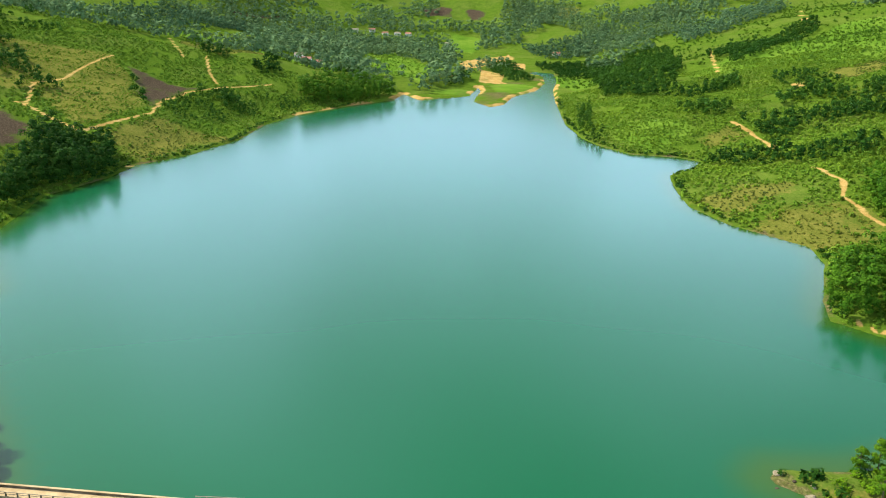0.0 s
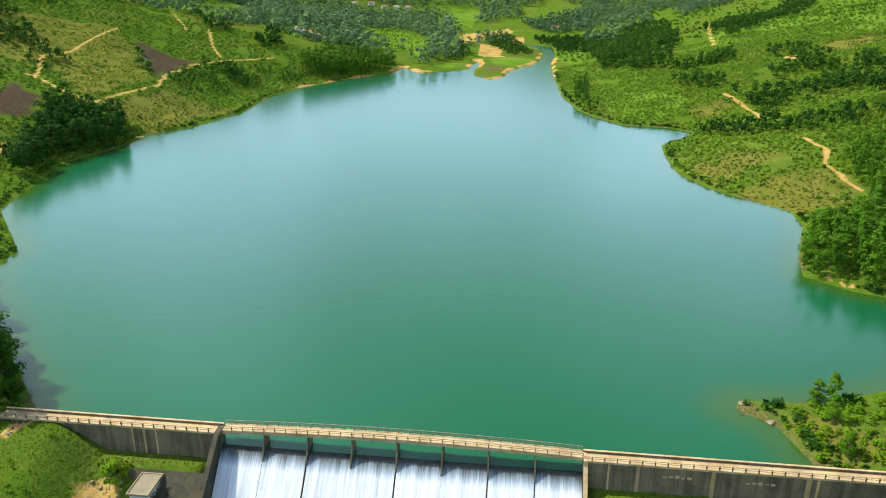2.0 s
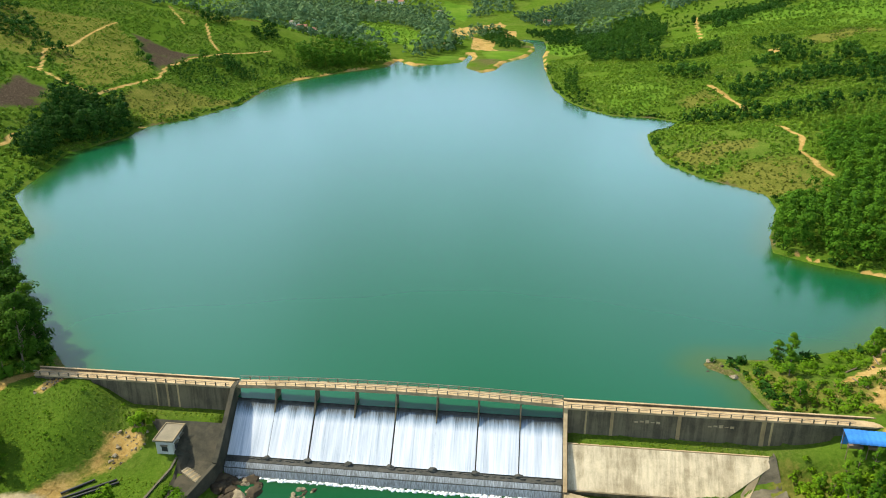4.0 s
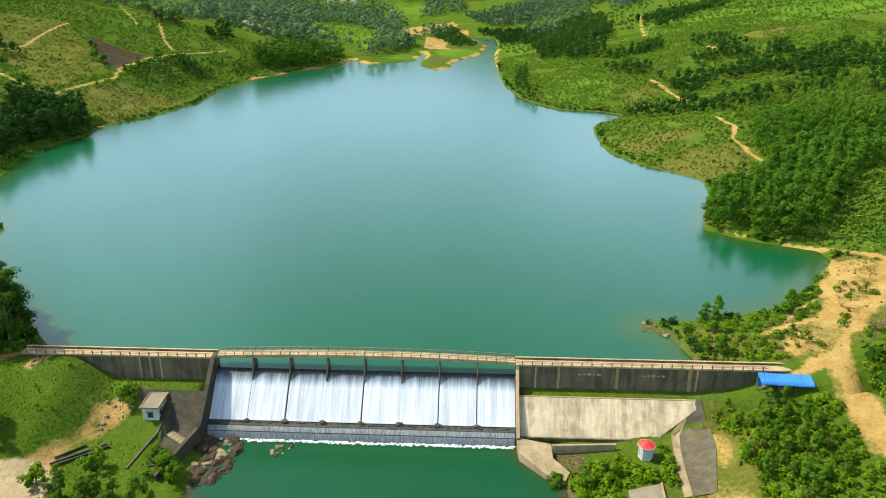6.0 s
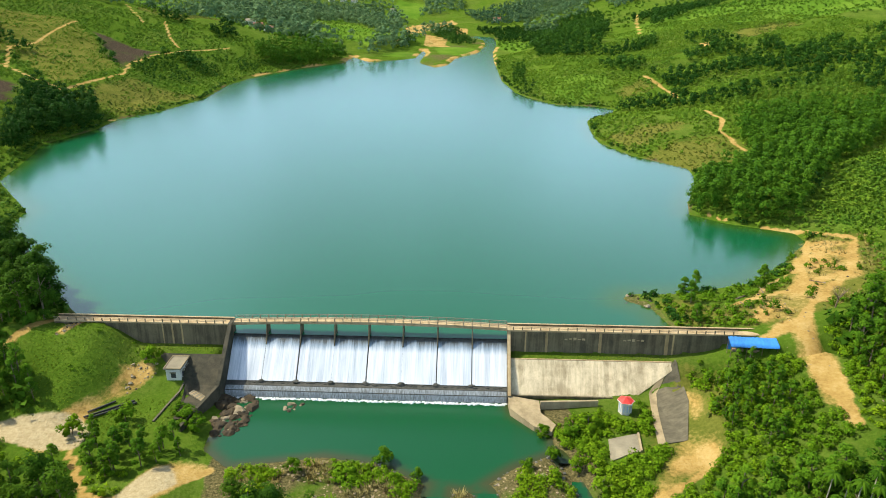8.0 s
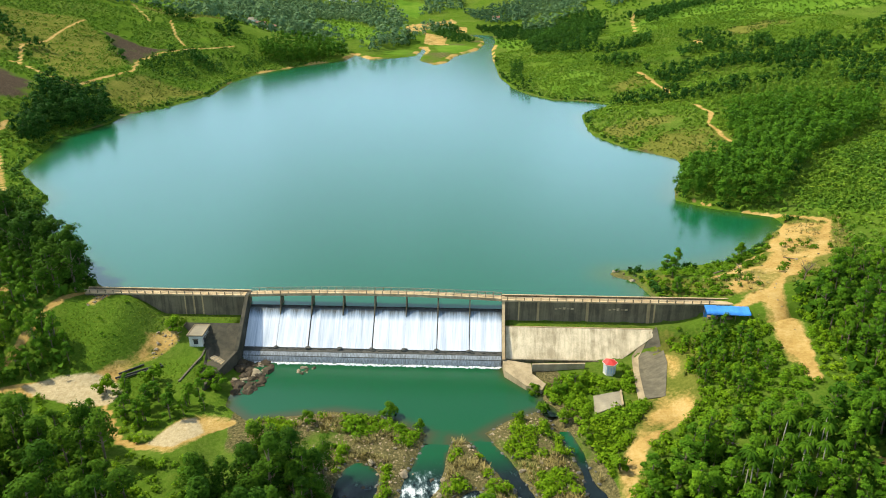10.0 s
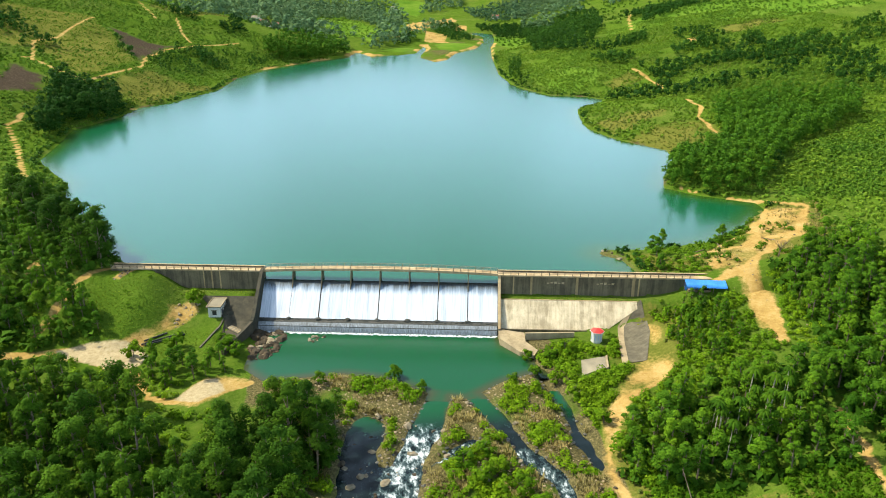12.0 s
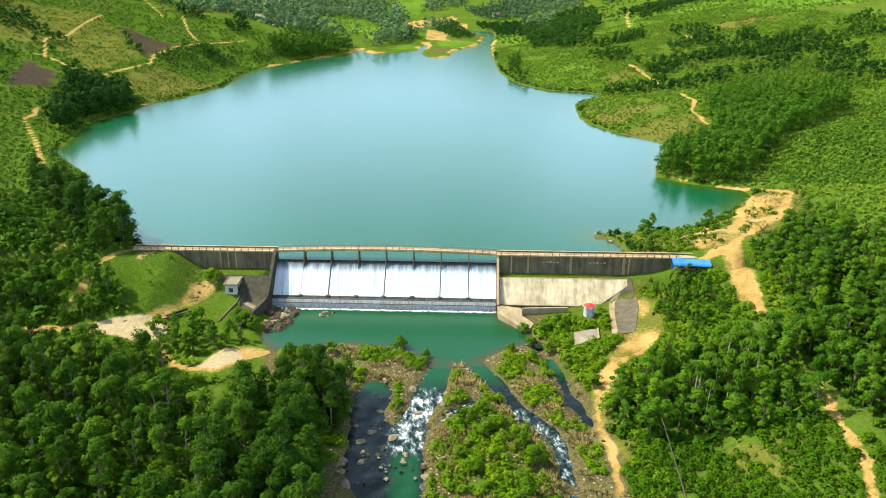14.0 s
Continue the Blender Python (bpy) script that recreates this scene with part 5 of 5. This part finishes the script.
ax, ay = scatter([(110, 410), (330, 400), (480, 560), (520, 800), (180, 800), (130, 560)], 7.5, .45, lambda x, y: free(x, y) & (wave(x, y, 20, 48) > .4))
stuff("far_scrub", "rows of low green crops on the far slopes", "scrub", LEAF_SCRUB, shrub, ax, ay, 1.4, 2.6)
ax, ay = scatter([(-300, 420), (-60, 430), (-20, 560), (-60, 760), (-400, 760)], 7.5, .45, lambda x, y: free(x, y) & (wave(x, y, 20, 49) > .4))
stuff("far_scrub", "low green crops on the slopes above the village", "scrub", LEAF_SCRUB, shrub, ax, ay, 1.4, 2.6)
for pts in DRY:
    ax, ay = scatter(pts, 1.7, .45, lambda x, y: free(x, y) & (wave(x, y, 5, 44) > .32))
    if len(ax):
        stuff("tussocks", "olive tussocks on the dry cleared ground", "tussocks", LEAF_SCRUB if len(ax) % 2 else LEAF_OLIVE, shrub, ax, ay, .35, .75)


def shore_line(pts, step, lo, hi):
    """Places a little way up the bank along a shore."""
    out = []
    for (ax, ay), (bx, by) in zip(pts, pts[1:]):
        n = max(1, int(math.hypot(bx - ax, by - ay) / step))
        for k in range(n):
            q = (k + nr.uniform(0, 1)) / n
            r, w = nr.uniform(lo, hi), nr.uniform(0, 6.283)
            out.append((ax + (bx - ax) * q + math.cos(w) * r, ay + (by - ay) * q + math.sin(w) * r))
    out = np.array(out)
    d = signed(out[:, 0], out[:, 1], SHORE_LEFT + SHORE_RIGHT)
    out = out[(d > 1.0) & (wave(out[:, 0], out[:, 1], 14, 46) > .3) & free(out[:, 0], out[:, 1])]
    return out[:, 0], out[:, 1]


for pts in (SHORE_LEFT[2:17], SHORE_RIGHT[3:31]):
    ax, ay = shore_line(pts, .45, 1.0, 3.2)
    stuff("shore_bushes", "dark bushes leaning over the water's edge", "bushes", LEAF_FAR, shrub + small_shrub, ax, ay, .6, 1.5)
THICKET = [(-118, 298), (-97, 338), (-63, 362), (-53, 376), (-52, 351), (-70, 324), (-86, 287), (-99, 268), (-110, 267)]
ax, ay = scatter(THICKET, 2.4, .45, lambda x, y: free(x, y) & (wave(x, y, 9, 64) > .42))
stuff("thicket", "dark lush bushes below the hill track", "bushes", LEAF_FAR, wood_tree, ax, ay, .35, .7)
for pts, step, lo, hi in (([(240, 340), (330, 300), (440, 520), (377, 551), (250, 440)], 4.6, .9, 1.9), ([(-39, 782), (-6, 806), (31, 590), (15, 448), (-35, 540)], 6.0, .9, 1.6), ([(115, 48), (140, 70), (181, 100), (215, 98), (205, 60), (150, 8), (114, 36)], 1.3, .8, 1.35), ([(108, 271), (132, 246), (120, 221), (102, 216), (95, 243)], 2.0, .5, 1.1)):
    ax, ay = scatter(pts, step, .4, lambda x, y: (land_height(x, y) > .5) & (along(x, y, TRACKS) < .2))
    stuff("crop_rows", "bright green bushes growing over a tilled field", "crops", LEAF_SCRUB, shrub, ax, ay, lo, hi)
DELTA_WOODS = ([(83, 655), (110, 660), (104, 492), (86, 486), (80, 561)], [(32, 460), (56, 540), (57, 491), (38, 456)], [(-44, 440), (-14, 432), (-16, 450), (-44, 470)], [(120, 520), (160, 480), (200, 620), (130, 640)])
for pts in DELTA_WOODS:
    ax, ay = scatter(pts, 4.2, .45, lambda x, y: land_height(x, y) > .25)
    stuff("delta_trees", "clumps of trees on the flats at the river mouth", "trees", LEAF_FAR, wood_tree, ax, ay, .7, 1.35)
for pts, step in (([(26, -20), (50, -15), (66, -8), (76, -24), (66, -38), (50, -42), (36, -44), (29, -60), (26, -80), (33, -80), (40, -44)], 1.15),
                  ([(-100, 20), (-64, 4), (-60, -10), (-44, -18), (-38, -22), (-26, -34), (-24, -60), (-80, -60)], 2.2), ([(54, 4), (62, 8), (78, 11), (92, 20), (80, 0), (64, -8), (55, -8)], 1.7),
                  ([(74, -14), (84, -11), (86, -30), (72, -42), (66, -38), (71, -27)], 1.6), ([(30, -54), (42, -59), (60, -62), (64, -84), (26, -84)], 1.0), ([(27, -22), (50, -16), (48, -28), (40, -37), (33, -46), (28, -60), (31, -46), (31, -34)], .95)):
    ax, ay = scatter(pts, step, .45, lambda x, y: free(x, y) & (wave(x, y, 4.5, 23) > .2))
    stuff("undergrowth", "leafy green undergrowth below the trees", "undergrowth", LEAF_SHRUB, small_shrub, ax, ay, .7, 1.4)
ax, ay = scatter([(-58, 10), (-26, 4), (-25, -8), (-40, -20), (-62, -12)], .6, .48, lambda x, y: (along(x, y, TRACKS) < .2) & (zone(x, y, SAND, .5) < .3) & (land_height(x, y) > -7) & ~((np.abs(dam_uv(x, y)[0] + 32) < 7) & (dam_uv(x, y)[1] < -3) & (dam_uv(x, y)[1] > -12)) & (dam_uv(x, y)[1] < -1))
stuff("mound_grass", "tufts of mown green grass on the mound", "grass", LEAF_GRASS, tuft, ax, ay, .25, .55, .03)
ax, ay = scatter([(-50, 8), (-46, 9), (-39, 5.5), (-40, 1), (-47, -6), (-55, -4), (-54, 3)], .8, .48, lambda x, y: free(x, y) & (wave(x, y, 5, 75) * .6 + wave(x, y, 1.8, 76) * .4 > .57))
stuff("mound_weeds", "dark weeds in clumps over the grassy mound", "weeds", LEAF_SHRUB, small_shrub, ax, ay, .25, .6)
ax, ay = scatter([(24.5, -5), (51, -9.8), (51, -12), (25, -7.4)], .55, .45)
stuff("berm_grass", "strip of grass along the foot of the wall", "grass", LEAF_GRASS, tuft, ax, ay, .3, .6)


def bar(x, y):
    z = land_height(x, y)
    return (z > -7.8 + .025 * (y + 35)) & (z < -6.2) & (wave(x, y, 3, 25) > .35)


def reed(blades, tall, spread):
    """A clump of narrow blades."""
    a = nr.uniform(0, 6.283, blades)
    r = spread * np.sqrt(nr.uniform(0, 1, blades))
    foot = np.stack([r * np.cos(a), r * np.sin(a), np.zeros(blades) - .05], 1)
    tip = foot + np.stack([np.cos(a) * nr.uniform(.1, .7, blades) * tall, np.sin(a) * nr.uniform(.1, .7, blades) * tall, nr.uniform(.45, 1.0, blades) * tall], 1)
    w = np.stack([-np.sin(a), np.cos(a), np.zeros(blades)], 1) * .07
    v = np.stack([foot + w, foot - w, tip], 1).reshape(-1, 3)
    soft = np.stack([np.cos(a) * -.2, np.sin(a) * -.2, np.ones(blades)], 1)
    return np.concatenate([v, np.repeat(soft / np.linalg.norm(soft, axis=1)[:, None], 3, 0)], 1)


reeds = [reed(16, .7, .5) for _ in range(4)]
BARS = [(-22, -24), (28, -24), (30, -44), (26, -84), (-8, -84), (-10, -60)]
ax, ay = scatter(BARS, .7, .45, bar)
green = wave(ax, ay, 4, 27) > .43
stuff("dry_reeds", "straw-coloured reeds and driftwood on the gravel bars", "reeds", LEAF_DRY, reeds, ax[~green], ay[~green], .6, 1.5)
stuff("green_reeds", "fresh green reeds on the gravel bars", "reeds", LEAF_SHRUB, reeds + small_shrub, ax[green], ay[green], .6, 1.3)
for pts in (LEFT_WOOD, LEFT_CLUMP, RIGHT_WOOD, LEFT_BANK):
    ax, ay = scatter(pts, 2.1, .45, free)
    stuff("wood_undergrowth", "shaded leafy undergrowth between the trunks", "undergrowth", LEAF, shrub, ax, ay, 1.2, 2.3)
CLEARING = [(62, -4), (73, 3), (84, 10), (93, 24), (104, 34), (116, 30), (104, 4), (84, -6), (73, -12), (64, -10)]
ax, ay = scatter(CLEARING, 1.5, .45, lambda x, y: (along(x, y, TRACKS) < .2) & (wave(x, y, 4, 50) > .4))
stuff("cut_brush", "straw-coloured cut brush strewn over the clearing", "brush", LEAF_DRY, reeds, ax, ay, .5, 1.1)
ax, ay = scatter(CLEARING, 2.2, .45, lambda x, y: (along(x, y, TRACKS) < .2) & (wave(x, y, 6, 51) > .58))
stuff("clearing_shrubs", "green shrubs growing back on the clearing", "shrubs", LEAF_SHRUB, small_shrub, ax, ay, .6, 1.4)
# slender palms on the slope
palms = []
for h in (7.5, 6.2):
    root = thing("areca_palm", "slender palm with pale stem and drooping fronds", "palm", Matrix(), "palms on the slope")
    part("stem", tube((0, 0, -.5), (.15, .1, h), .09, 7, None, .06), BARK_PALE, root)
    for k in range(9):
        a = k * .7 + h
        b = bmesh.new()
        prev = None
        for j in range(7):
            q = j / 6
            c = Vector((.15 + math.cos(a) * 1.15 * q, .1 + math.sin(a) * 1.15 * q, h + 1.0 * q - 1.7 * q * q))
            s = Vector((-math.sin(a), math.cos(a), -.25)) * (0.22 * math.sin(math.pi * (.12 + .85 * q)) + .02)
            row = (b.verts.new(c + s), b.verts.new(c + Vector((0, 0, .12))), b.verts.new(c - Vector((s.x, s.y, -s.z))))
            if prev:
                b.faces.new((prev[0], prev[1], row[1], row[0])), b.faces.new((prev[1], prev[2], row[2], row[1]))
            prev = row
        part("frond", b, LEAF, root)
    palms.append(root)
ax, ay = scatter([(43, -52), (50, -47), (58, -49), (59, -55), (50, -58)], 2.3, .4, free)
place_all(palms, ax, ay, .8, 1.1)
drop(palms)
ax, ay = scatter([(4, -56), (8, -50.5), (13, -46.5), (17, -49), (20, -58), (19, -95), (0, -95), (2, -64)], 1.5, .45, lambda x, y: land_height(x, y) > -7.9 + .025 * np.minimum(y + 35, 0))
stuff("island_shrubs", "green shrubs on the island between the streams", "shrubs", LEAF_SHRUB, small_shrub, ax, ay, .7, 1.5)
bushes = [plant_kind("bush", "round willow-green bush on the gravel bank", "bush", 3.2, 1.5, 12, 60, .24, LEAF_SHRUB, base=.08, group="bushes by the stream") for _ in range(2)]
place_all(bushes, np.array([-37.5, -38.5, -30.5, -29, -27.5, 26, 30, 33, 5.5, 28.5, 30.5, 12.5, 9, 15, -12, -4, 1, 26, 33, 21.5, -39, -46, 33, 37, 9.5, 11.5, 14.5, 7.5, 12, 16.5, 10, 15.5, 13, 18]), np.array([1.6, 2.4, -10, -12, -14, -21, -23, -22, -28.6, -30, -36, -53, -62, -68, -26, -27.5, -24.5, -27, -43, -29, -11, -13.5, -50, -48, -50.5, -54, -52, -58.5, -60, -57, -66, -65, -48.5, -61]), .55, 1.15)
drop(bushes)


# stones of the river bed
def stone_template(k):
    """A rough stone with flat facets."""
    b = bmesh.new()
    bmesh.ops.create_icosphere(b, subdivisions=1, radius=1)
    f = np.array([[v.co for v in q.verts] for q in b.faces]).reshape(-1, 3)
    b.free()
    push = .75 + .5 * wave(f[:, 0] * 3 + f[:, 2] * 2 + 40, f[:, 1] * 3 + 40, 1.1, k)
    return f * push[:, None] * np.array((1, .75, .5))


STONE_TAN = plain("tan river stone", (.36, .27, .16), .9, 0, .5, 1.2)
STONE_WET = plain("dark wet river stone", (.085, .08, .065), .5, 0, .5, 1.2)
stones = [stone_template(k) for k in range(5)]


def strand(x, y):
    z = land_height(x, y) - .025 * np.minimum(y + 35, 0)
    return (z > -8.25) & (z < -6.6) & (wave(x, y, 5, 61) > .3)


ax, ay = scatter(BARS, .95, .5, strand)
wet = land_height(ax, ay) - .025 * np.minimum(ay + 35, 0) < -7.8
stuff("bar_stones", "tan stones strewn over the gravel bars", "stones", STONE_TAN, stones, ax[~wet], ay[~wet], .07, .3)
stuff("wet_stones", "dark wet stones along the stream's edge", "stones", STONE_WET, stones, ax[wet], ay[wet], .12, .45)
